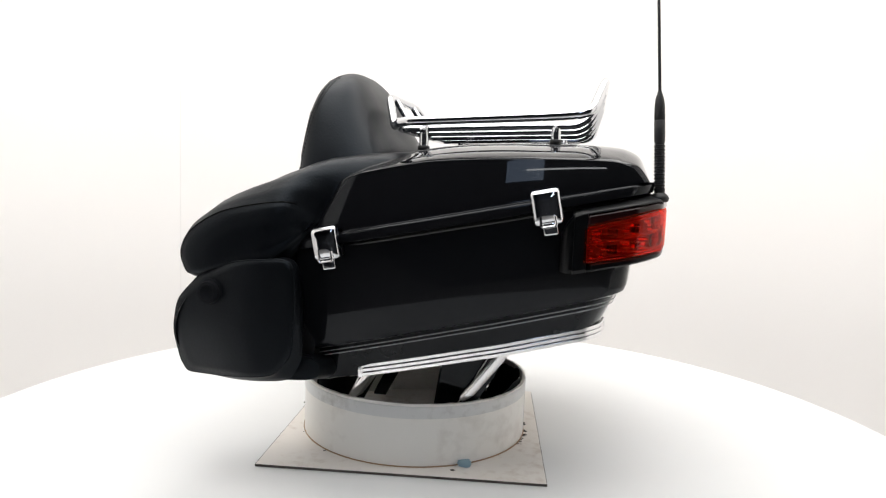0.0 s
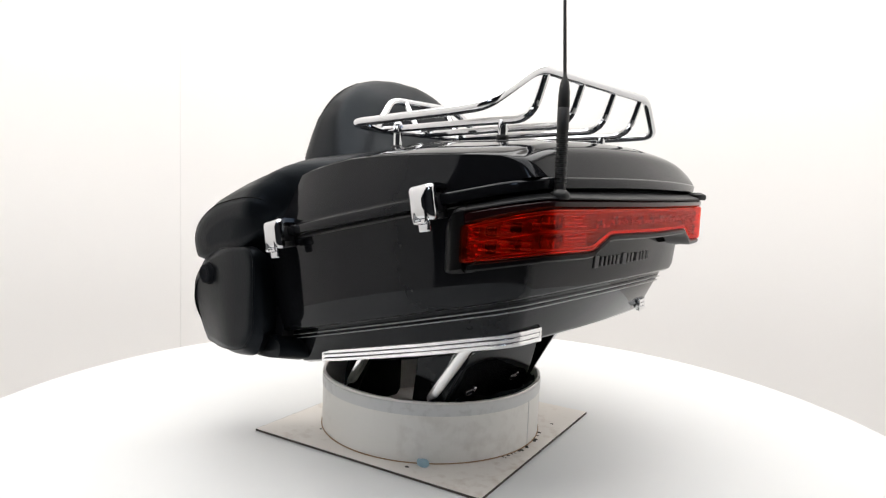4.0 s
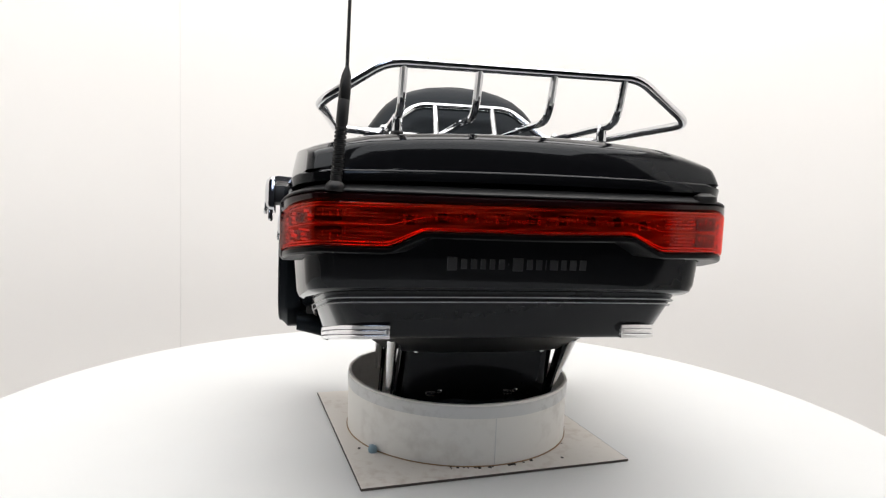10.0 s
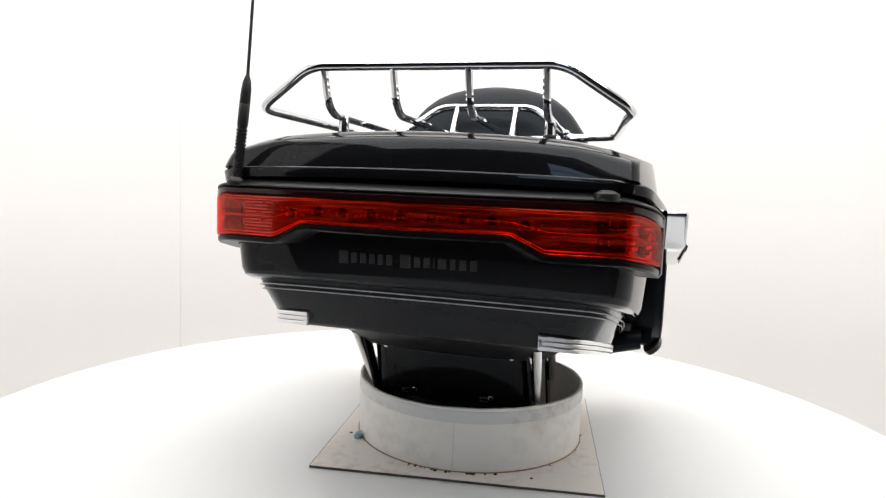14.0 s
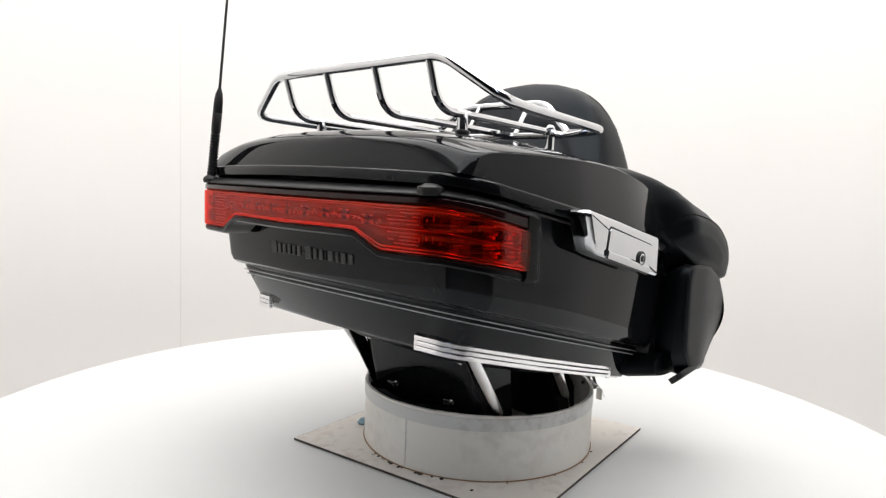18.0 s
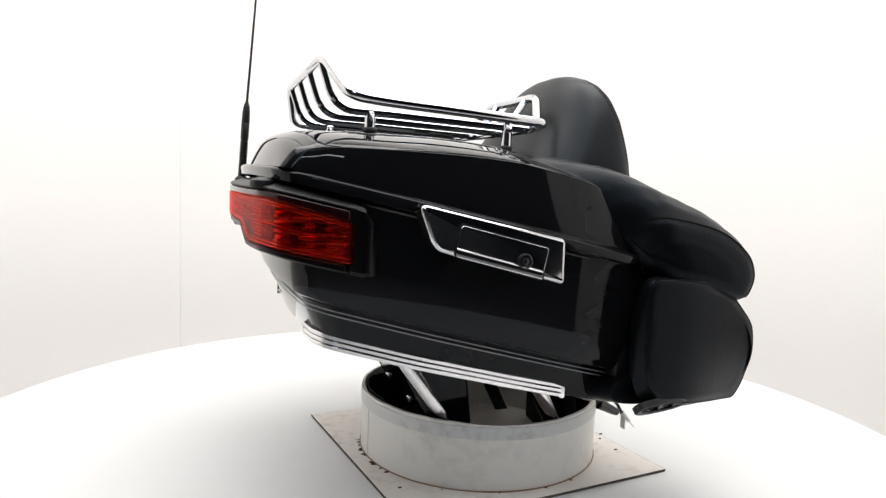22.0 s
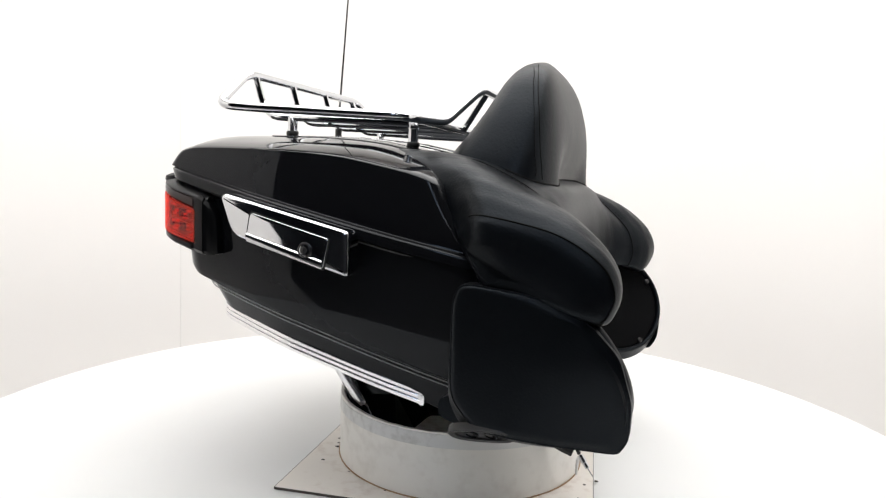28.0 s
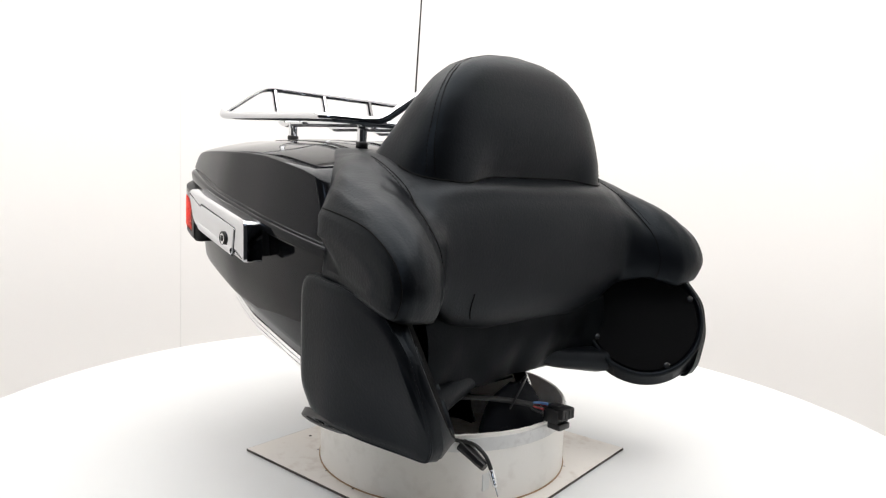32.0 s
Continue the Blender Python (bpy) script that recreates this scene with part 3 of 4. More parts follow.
def luggage_rack(root):
    rk = new("luggage_rack")
    rk.parent = root
    rk["label"] = "chrome tube luggage rack on four posts"
    T = 0.0066
    # outer frame: raised rear bar, sides, front loop
    loop = [(0.2565, 0.178, 0.6125), (0.239, 0.266, 0.556), (0.19, 0.258, 0.5525), (-0.035, 0.236, 0.543), (-0.055, 0.178, 0.542), (-0.066, 0.155, 0.543), (-0.096, 0.088, 0.597)]
    full = loop + [(x, -y, z) for x, y, z in reversed(loop)]
    part("frame", tube(fillet(full, 0.022, 6, closed=True), T, 12, closed=True), CHROME, rk)
    for y in (-0.156, -0.053, 0.053, 0.156):
        yf = y * 0.96
        pth = fillet([(0.2560, y, 0.611), (0.236, y, 0.549), (0.16, y, 0.5475), (-0.055, yf, 0.5395)], 0.03, 7)
        part("bar", tube(pth, 0.0056, 10), CHROME, rk)
    part("cross_bar", tube(fillet([(-0.04, 0.2, 0.5425), (-0.055, 0.16, 0.539), (-0.056, -0.16, 0.539), (-0.04, -0.2, 0.5425)], 0.02), 0.0054, 10), CHROME, rk)
    for y in (-0.055, 0.055):
        part("hoop_bar", tube([(-0.095, y, 0.597), (-0.058, y, 0.539)], 0.0054, 10), CHROME, rk)
    for x in (-0.017, 0.188):
        for y in (-0.155, 0.155):
            post = part("post", lathe([(0.0074, top_z(x, y) + 0.003), (0.0074, 0.548), (0.0045, 0.5515)], (x, y, 0), n=16), CHROME, rk)
            part("collar", lathe([(0.0085, top_z(x, y) + 0.0015), (0.0095, top_z(x, y) + 0.0035), (0.0095, top_z(x, y) + 0.0075), (0.0085, top_z(x, y) + 0.009)], (x, y, 0), n=16), RUBBER, post)


def antenna(root):
    a = new("antenna")
    a.parent = root
    base, tip = Vector((0.335, -0.2435, 0.446)), Vector((0.327, -0.2325, 0.589))
    d = (tip - base).normalized()
    L = (tip - base).length
    part("foot", lathe([(0.011, -0.004), (0.0125, 0.0), (0.0115, 0.004), (0.0075, 0.008)], base, d, 20), RUBBER, a)
    prof = [(0.0060, 0.006)]
    for i in range(13):
        h = 0.012 + i * 0.0048
        prof += [(0.0074, h), (0.0074, h + 0.0026), (0.0060, h + 0.003), (0.0060, h + 0.0046)]
    prof += [(0.0072, 0.078), (0.0072, 0.105), (0.0066, 0.106), (0.0072, 0.107), (0.0068, L - 0.018), (0.0055, L - 0.008), (0.0028, L), (0.0016, L + 0.004)]
    part("sleeve", lathe(prof, base, d, 16), RUBBER, a, "ribbed black rubber sleeve")
    rod = [tip + Vector((-0.0415, 0.011, 0.55)) * t for t in (0, 0.25, 0.5, 0.75, 1)]
    part("rod", tube(rod, 0.0018, 8, taper=lambda t: 0.0022 - 0.0008 * t), RUBBER, a, "thin black whip")
    # blanked mount on the other side
    part("mount_cap", lathe([(0.014, -0.004), (0.0155, 0.0), (0.0145, 0.005), (0.006, 0.009)], (0.335, 0.2435, 0.447), (0, 0, 1), 20), RUBBER, root, "low black rubber cap on the blank aerial mount")


def prism_xz(poly, y0, y1, bevel=0.002):
    """A side-view polygon (x, z) pushed through from y0 to y1."""
    bm = bmesh.new()
    a = [bm.verts.new((x, y0, z)) for x, z in poly]
    f = bm.faces.new(a)
    g = bmesh.ops.extrude_face_region(bm, geom=[f])
    for v in g["geom"]:
        if isinstance(v, bmesh.types.BMVert):
            v.co.y = y1
    bmesh.ops.recalc_face_normals(bm, faces=bm.faces)
    if bevel:
        es = [e for e in bm.edges if abs(e.verts[0].co.y - y1) < 1e-6 and abs(e.verts[1].co.y - y1) < 1e-6]
        bmesh.ops.bevel(bm, geom=es, offset=bevel, segments=3, affect="EDGES", profile=0.5)
    return bm


def inset(poly, d):
    """Closed outline of (x, z) points moved inwards by d."""
    n = len(poly)
    area = sum(poly[i][0] * poly[(i + 1) % n][1] - poly[(i + 1) % n][0] * poly[i][1] for i in range(n))
    sg = 1 if area > 0 else -1
    out = []
    for i in range(n):
        (ax, az), (bx, bz) = poly[i - 1], poly[(i + 1) % n]
        tx, tz = bx - ax, bz - az
        ln = math.hypot(tx, tz) or 1.0
        out.append((poly[i][0] - sg * tz / ln * d, poly[i][1] + sg * tx / ln * d))
    return out


def dish(poly, yb, yf, r, rim=0.0, depth=0.0):
    """Plate from yb to yf with edges rounded by r; with a rim, the face inside it is sunk by depth."""
    sg = 1 if yf > yb else -1
    rows = [(0.0, yb)]
    for i in range(6):
        a = math.pi / 2 * i / 5
        rows.append((r * (1 - math.cos(a)), yf - sg * r * (1 - math.sin(a))))
    if depth:
        rows += [(r + rim, yf), (r + rim + 0.0008, yf - sg * depth * 0.4), (r + rim + 0.002, yf - sg * depth)]
    return loft([[(x, y, z) for x, z in inset(poly, d)] for d, y in rows])


def xz(points, r, n=5):
    return [(p.x, p.z) for p in fillet([(x, 0, z) for x, z in points], r, n, closed=True)]


def side_handle(root):
    h = new("lid_handle")
    h.parent = root
    h["label"] = "wide chrome latch handle with a round key lock"
    poly = xz([(-0.017, 0.394), (-0.018, 0.337), (0.130, 0.373), (0.148, 0.378), (0.157, 0.388), (0.171, 0.424), (0.171, 0.429), (0.166, 0.4325)], 0.007)
    part("plate", dish(poly, 0.318, 0.3458, 0.0066), CHROME, h, "", 18)
    part("bracket", prism_xz([(-0.010, 0.388), (-0.008, 0.345), (0.13, 0.379), (0.15, 0.42)], 0.29, 0.328, 0.003), SATIN, h)
    flap = xz([(0.008, 0.3835), (0.0155, 0.3455), (0.129, 0.3735), (0.1235, 0.406), (0.12, 0.4095)], 0.0045)
    part("groove", prism_xz([(x + (x - 0.068) * 0.03, z + (z - 0.377) * 0.085) for x, z in flap], 0.3454, 0.3460, 0), SATIN, h)
    part("flap", dish(flap, 0.3452, 0.3474, 0.0013), CHROME, h, "", 18)
    # lower lip of the flap, turned down towards the table
    a, b = Vector((0.0165, 0, 0.3462)), Vector((0.1275, 0, 0.3735))
    rings = [[a.lerp(b, t) + Vector((0, y, z)) for y, z in ((0.3470, 0.0105), (0.3492, 0.0085), (0.3500, 0.0065), (0.3478, -0.0005), (0.3450, -0.001))] for t in (0.0, 0.02, 0.5, 0.98, 1.0)]
    part("flap_lip", loft(rings), CHROME, h, "", 60)
    lk = part("lock", lathe([(0.0098, 0.0), (0.0098, 0.0024), (0.0086, 0.0032), (0.0076, 0.0022)], (0.0405, 0.3470, 0.3675), (0, 1, 0), 28), SATIN, h)
    part("lock_ring", lathe([(0.0068, 0.0), (0.0068, 0.0028), (0.0052, 0.003)], (0.0405, 0.3472, 0.3675), (0, 1, 0), 24), CHROME, lk)
    part("key_core", lathe([(0.0044, 0.0), (0.0044, 0.0038), (0.0036, 0.0042)], (0.0405, 0.3472, 0.3675), (0, 1, 0), 20), SATIN, lk)
    part("key_slot", box(0.0400, 0.0410, 0.3507, 0.3517, 0.365, 0.370, 0), CHROME, lk)


def latches(root):
    for cx, cz in ((-0.1085, 0.367), (0.1905, 0.4305)):
        lt = new("side_latch")
        lt.parent = root
        lt["label"] = "chrome spring latch"
        yb = -0.300
        tilt = Matrix.Rotation(radians(-11.4), 4, "Y")
        base = Matrix.Translation((cx, 0, cz)) @ tilt

        def put(bm):
            bmesh.ops.transform(bm, matrix=base, verts=bm.verts)
            return bm
        # bright cover with rounded edges, hooked over the lip
        face = xz([(-0.0198, -0.0232), (-0.0198, 0.0238), (0.0198, 0.0238), (0.0198, -0.0232)], 0.0075, 6)
        dome = [[(x, -0.3225, z) for x, z in face]]
        for f in (1.0, 0.995, 0.975, 0.94, 0.88, 0.8, 0.65, 0.45, 0.25, 0.06):
            dome.append([(x * f, -0.3245 - 0.0075 * math.sqrt(max(0.0, 1 - f ** 9)) - 0.0045 * (1 - f * f), z * f) for x, z in face])
        part("cover", put(loft(dome)), CHROME, lt, "", 60)
        hook = [(-0.296, 0.0165), (-0.318, 0.0175), (-0.327, 0.012), (-0.3315, 0.014), (-0.3285, 0.0215), (-0.318, 0.0242), (-0.296, 0.0225)]
        part("hook", put(loft([[(x, y, z) for y, z in hook] for x in (-0.0175, -0.0165, 0.0165, 0.0175)])), CHROME, lt, "", 50)
        part("inner", put(box(-0.0145, 0.0145, -0.3245, -0.302, -0.012, 0.012, 0.002)), SATIN, lt)
        part("bail", put(tube(fillet([(-0.009, -0.3345, -0.011), (-0.010, -0.3355, -0.0245), (0.010, -0.3355, -0.0245), (0.009, -0.3345, -0.011)], 0.004), 0.0018, 8)), CHROME, lt)
        part("tab", put(box(-0.0085, 0.0105, -0.3315, -0.3255, -0.036, -0.019, 0.0025, 3)), CHROME, lt)
        part("hinge_plate", put(box(-0.014, 0.014, -0.306, -0.295, -0.02, 0.02, 0.002)), SATIN, lt)


def under_bracket(root):
    b = new("mount_bracket")
    b.parent = root
    b["label"] = "black mounting bracket with bright struts"
    for s in (1, -1):
        for x1, z1, x0, z0 in ((0.139, 0.211, 0.060, 0.104), (-0.080, 0.160, -0.128, 0.090)):
            top, low = Vector((x1, 0.147 * s, z1)), Vector((x0, 0.140 * s, z0))
            rings = []
            for t in (0.0, 0.9, 0.95, 0.98, 1.0):
                c = top.lerp(low, t)
                k = 1.0 if t <= 0.9 else math.sqrt(max(0.02, 1 - ((t - 0.9) / 0.1) ** 2))
                rings.append([c + Vector((0.0115 * k * math.cos(a), 0.0075 * math.sin(a), 0)) for a in [2 * math.pi * i / 16 for i in range(16)]])
            part("strut", loft(rings), SILVER, b, "polished sloping strut")
            # black plate that backs the strut, down to the board
            dx = (x1 - x0) / (z1 - z0)
            xb = x0 - dx * (z0 - 0.0046) * 0.55
            part("strut_plate", prism_xz([(x1 + 0.006, z1), (x1 - 0.020, z1), (xb - 0.020, 0.0046), (xb + 0.006, 0.0046)], 0.1365 * s, 0.1325 * s, 0), GLOSS, b)
            part("edge_strip", tube([(x1 - 0.021, 0.137 * s, z1), (xb - 0.021, 0.137 * s, 0.006)], 0.0016, 6), SILVER, b)
    # black folded sheet round the rear
    rings = []
    for z, xo in ((0.0046, 0.052), (0.06, 0.072), (0.12, 0.092), (0.2, 0.118)):
        path = fillet([(-0.02 + xo * 0.4, 0.13, z), (xo, 0.13, z), (xo, -0.13, z), (-0.02 + xo * 0.4, -0.13, z)], 0.025, 6)
        inner = [Vector((p.x - 0.004, p.y * 0.97, z)) for p in path]
        rings.append(path + inner[::-1])
    part("rear_sheet", loft(rings), GLOSS, b, "gloss black folded sheet")
    part("front_sheet", prism_xz([(-0.10, 0.165), (-0.104, 0.165), (-0.121, 0.128), (-0.117, 0.128)], -0.10, 0.10, 0), GLOSS, b)
    part("belly_pan", loft([[(x, y, z0 + 0.25 * x) for x, y in plan(xf, xr, w, 0.04, 0.04, 0)] for xf, xr, w, z0 in ((-0.11, 0.09, 0.09, 0.152), (-0.12, 0.14, 0.135, 0.160), (-0.125, 0.17, 0.165, 0.1785))]), SATIN, b)
    for s in (1, -1):
        part("side_flange", prism_xz([(0.09, 0.186), (0.10, 0.2), (-0.10, 0.156), (-0.09, 0.146), (-0.03, 0.158), (0.04, 0.172)], 0.118 * s, 0.1225 * s, 0), GLOSS, b)
    for y, z in ((-0.105, 0.188), (0.105, 0.188), (-0.06, 0.112), (0.07, 0.112)):
        x = 0.092 + (z - 0.12) * 0.325
        part("bolt", lathe([(0.0042, -0.001), (0.0042, 0.002), (0.003, 0.003)], (x, y, z), (0.95, 0, -0.31), 12), SILVER, b)
    for y in (-0.075, 0.058):
        x = 0.092 + (0.108 - 0.12) * 0.325
        part("clip", box(x - 0.002, x + 0.003, y - 0.008, y + 0.008, 0.1045, 0.112, 0.001, 1), SILVER, b)


HEAD_Z = [0.44, 0.47, 0.50, 0.53, 0.56, 0.585, 0.605, 0.622, 0.634, 0.6425, 0.6475]
HEAD_W = [0.216, 0.210, 0.199, 0.1855, 0.171, 0.154, 0.137, 0.116, 0.091, 0.060, 0.014]
HEAD_F = [-0.233, -0.231, -0.230, -0.227, -0.2235, -0.2185, -0.2125, -0.2045, -0.197, -0.189, -0.180]
HEAD_B = [-0.014, -0.036, -0.063, -0.088, -0.108, -0.121, -0.131, -0.142, -0.151, -0.160, -0.172]


def head_point(z, a, out=0.0):
    hw, xf, xb = interp(z, HEAD_Z, HEAD_W) + out, interp(z, HEAD_Z, HEAD_F) - out, interp(z, HEAD_Z, HEAD_B) + out
    xc, hx = (xf + xb) / 2, (xb - xf) / 2
    ca, sa = math.cos(a), math.sin(a)
    e = 4.2 if ca < 0 else 3.0
    u = math.copysign(abs(ca) ** (2 / e), ca)
    v = math.copysign(abs(sa) ** (2 / e), sa)
    x, y = xc + hx * u, v * hw
    if ca < 0:   # the front is tucked in over the middle of its lower seam
        x += 0.024 * math.exp(-((y + 0.02) / 0.125) ** 6) * smooth(0.535, 0.455, z) * (-u)
    return Vector((x, y, z - 0.003 * smooth(0.59, 0.645, z)))


def headrest_ring(z, n=72):
    return [head_point(z, 2 * math.pi * i / n) for i in range(n)]


# lower cushion: side profiles (x, z) at stations across it, from the rear of the underside round the front to the rear of the top
CUSHION = [
    (0.0, [(-0.165, 0.250), (-0.200, 0.250), (-0.228, 0.257), (-0.247, 0.288), (-0.255, 0.34), (-0.256, 0.395), (-0.247, 0.435), (-0.222, 0.462), (-0.17, 0.48), (-0.12, 0.48)]),
    (0.10, [(-0.165, 0.250), (-0.200, 0.250), (-0.228, 0.257), (-0.248, 0.288), (-0.256, 0.34), (-0.256, 0.395), (-0.247, 0.435), (-0.222, 0.462), (-0.17, 0.48), (-0.12, 0.48)]),
    (0.165, [(-0.163, 0.270), (-0.205, 0.270), (-0.234, 0.275), (-0.250, 0.298), (-0.259, 0.34), (-0.259, 0.395), (-0.248, 0.43), (-0.219, 0.461), (-0.165, 0.488), (-0.115, 0.495)]),
    (0.203, [(-0.16, 0.300), (-0.21, 0.300), (-0.243, 0.301), (-0.258, 0.318), (-0.265, 0.352), (-0.264, 0.395), (-0.247, 0.428), (-0.212, 0.459), (-0.16, 0.492), (-0.112, 0.505)]),
    (0.235, [(-0.155, 0.320), (-0.23, 0.318), (-0.276, 0.312), (-0.294, 0.324), (-0.299, 0.355), (-0.284, 0.391), (-0.246, 0.427), (-0.205, 0.456), (-0.16, 0.488), (-0.113, 0.503)]),
    (0.250, [(-0.15, 0.327), (-0.24, 0.321), (-0.300, 0.309), (-0.319, 0.321), (-0.321, 0.355), (-0.302, 0.392), (-0.262, 0.427), (-0.21, 0.455), (-0.16, 0.484), (-0.115, 0.500)]),
    (0.268, [(-0.15, 0.332), (-0.245, 0.319), (-0.313, 0.300), (-0.334, 0.319), (-0.336, 0.354), (-0.317, 0.390), (-0.275, 0.426), (-0.212, 0.453), (-0.16, 0.479), (-0.116, 0.494)]),
    (0.292, [(-0.148, 0.335), (-0.25, 0.322), (-0.318, 0.303), (-0.340, 0.323), (-0.343, 0.355), (-0.327, 0.387), (-0.285, 0.420), (-0.215, 0.446), (-0.16, 0.468), (-0.119, 0.483)]),
    (0.313, [(-0.148, 0.337), (-0.25, 0.324), (-0.319, 0.306), (-0.341, 0.325), (-0.343, 0.354), (-0.327, 0.383), (-0.281, 0.412), (-0.215, 0.432), (-0.16, 0.450), (-0.122, 0.463)]),
    (0.3255, [(-0.15, 0.339), (-0.25, 0.326), (-0.316, 0.311), (-0.336, 0.327), (-0.338, 0.350), (-0.322, 0.376), (-0.275, 0.403), (-0.213, 0.417), (-0.16, 0.427), (-0.128, 0.429)]),
    (0.3305, [(-0.155, 0.341), (-0.25, 0.330), (-0.307, 0.318), (-0.325, 0.331), (-0.326, 0.349), (-0.311, 0.370), (-0.266, 0.394), (-0.21, 0.408), (-0.16, 0.417), (-0.133, 0.417)]),
    (0.3325, [(-0.17, 0.352), (-0.25, 0.345), (-0.28, 0.338), (-0.29, 0.342), (-0.29, 0.350), (-0.28, 0.360), (-0.25, 0.375), (-0.21, 0.385), (-0.17, 0.39), (-0.155, 0.385)])]
# under the wings the cover is cut back from the lid
CUSHION = [(y, [(p[0][0] - 0.032 * smooth(0.22, 0.27, y), p[0][1])] + p[1:]) for y, p in CUSHION]
# towards the rear the cover thins out and lies down on the lid, its edge sweeping inwards as it climbs
REAR_Y = [0.0, 0.165, 0.203, 0.235, 0.25, 0.268, 0.292, 0.313, 0.3255, 0.3305]
REAR_X = [0.016, 0.016, 0.004, -0.022, -0.037, -0.056, -0.083, -0.110, -0.134, -0.140]
REAR_Z = [0.518, 0.514, 0.510, 0.499, 0.489, 0.476, 0.457, 0.445, 0.422, 0.412]
MID_X = [-0.12, -0.115, -0.118, -0.124, -0.128, -0.134, -0.143, -0.155, -0.164, -0.166]
MID_Z = [0.494, 0.494, 0.493, 0.490, 0.486, 0.479, 0.465, 0.444, 0.422, 0.414]


def cushion_rear(y, p):
    if y > 0.331:
        return p
    mid = (interp(y, REAR_Y, MID_X), interp(y, REAR_Y, MID_Z))
    end = (interp(y, REAR_Y, REAR_X), interp(y, REAR_Y, REAR_Z) - 0.008)
    return p[:8] + [mid, end]


CUSHION = [(y, cushion_rear(y, p)) for y, p in CUSHION]
CUSHION = [(y, [(x + 0.007 * smooth(0.22, 0.25, y) * (1.0 if k in (3, 4, 5) else 0.6 if k in (2, 6) else 0.0), z) for k, (x, z) in enumerate(p)]) for y, p in CUSHION]
CUSHION_Y = [c[0] for c in CUSHION]


def spline(p0, p1, p2, p3, t):
    return 0.5 * ((2 * p1) + (p2 - p0) * t + (2 * p0 - 5 * p1 + 4 * p2 - p3) * t * t + (3 * p1 - p0 - 3 * p2 + p3) * t ** 3)


def cushion_profile(y):
    """Control points of the cushion's side profile at distance |y| from the middle."""
    a = abs(y)
    i = max(0, min(len(CUSHION) - 2, int(np.searchsorted(CUSHION_Y, a, side="right")) - 1))
    t = (a - CUSHION_Y[i]) / (CUSHION_Y[i + 1] - CUSHION_Y[i])
    out = []
    for k in range(10):
        q = []
        for c in (0, 1):
            v = [CUSHION[min(len(CUSHION) - 1, max(0, j))][1][k][c] for j in (i - 1, i, i + 1, i + 2)]
            soft = spline(*v, t)
            flat = v[1] + (v[2] - v[1]) * t
            q.append(0.5 * soft + 0.5 * flat)
        out.append(q)
    return out


def cushion_point(y, u):
    """A point of the cushion: u runs from 0 (rear of the underside) over 4 (front) to 9 (rear of the top)."""
    c = cushion_profile(y)
    i = min(8, int(u))
    t = u - i
    v = [c[min(9, max(0, j))] for j in (i - 1, i, i + 1, i + 2)]
    x, z = spline(v[0][0], v[1][0], v[2][0], v[3][0], t), spline(v[0][1], v[1][1], v[2][1], v[3][1], t)
    w = 1 - 0.07 * smooth(-0.19, -0.115, x) * smooth(0.25, 0.33, abs(y))
    # the rear edge rolls in over the lid
    roll = smooth(7.7, 9.0, u) * smooth(0.19, 0.27, abs(y))
    w -= 0.06 * roll
    z -= 0.010 * roll
    # shallow creases in the stretched cover
    k = smooth(0.17, 0.22, abs(y)) * smooth(0.333, 0.30, abs(y))
    n = noise.noise(Vector((x * 38, y * 75, z * 38))) * 0.0009 * k
    return Vector((x - n, y * w, z + n))


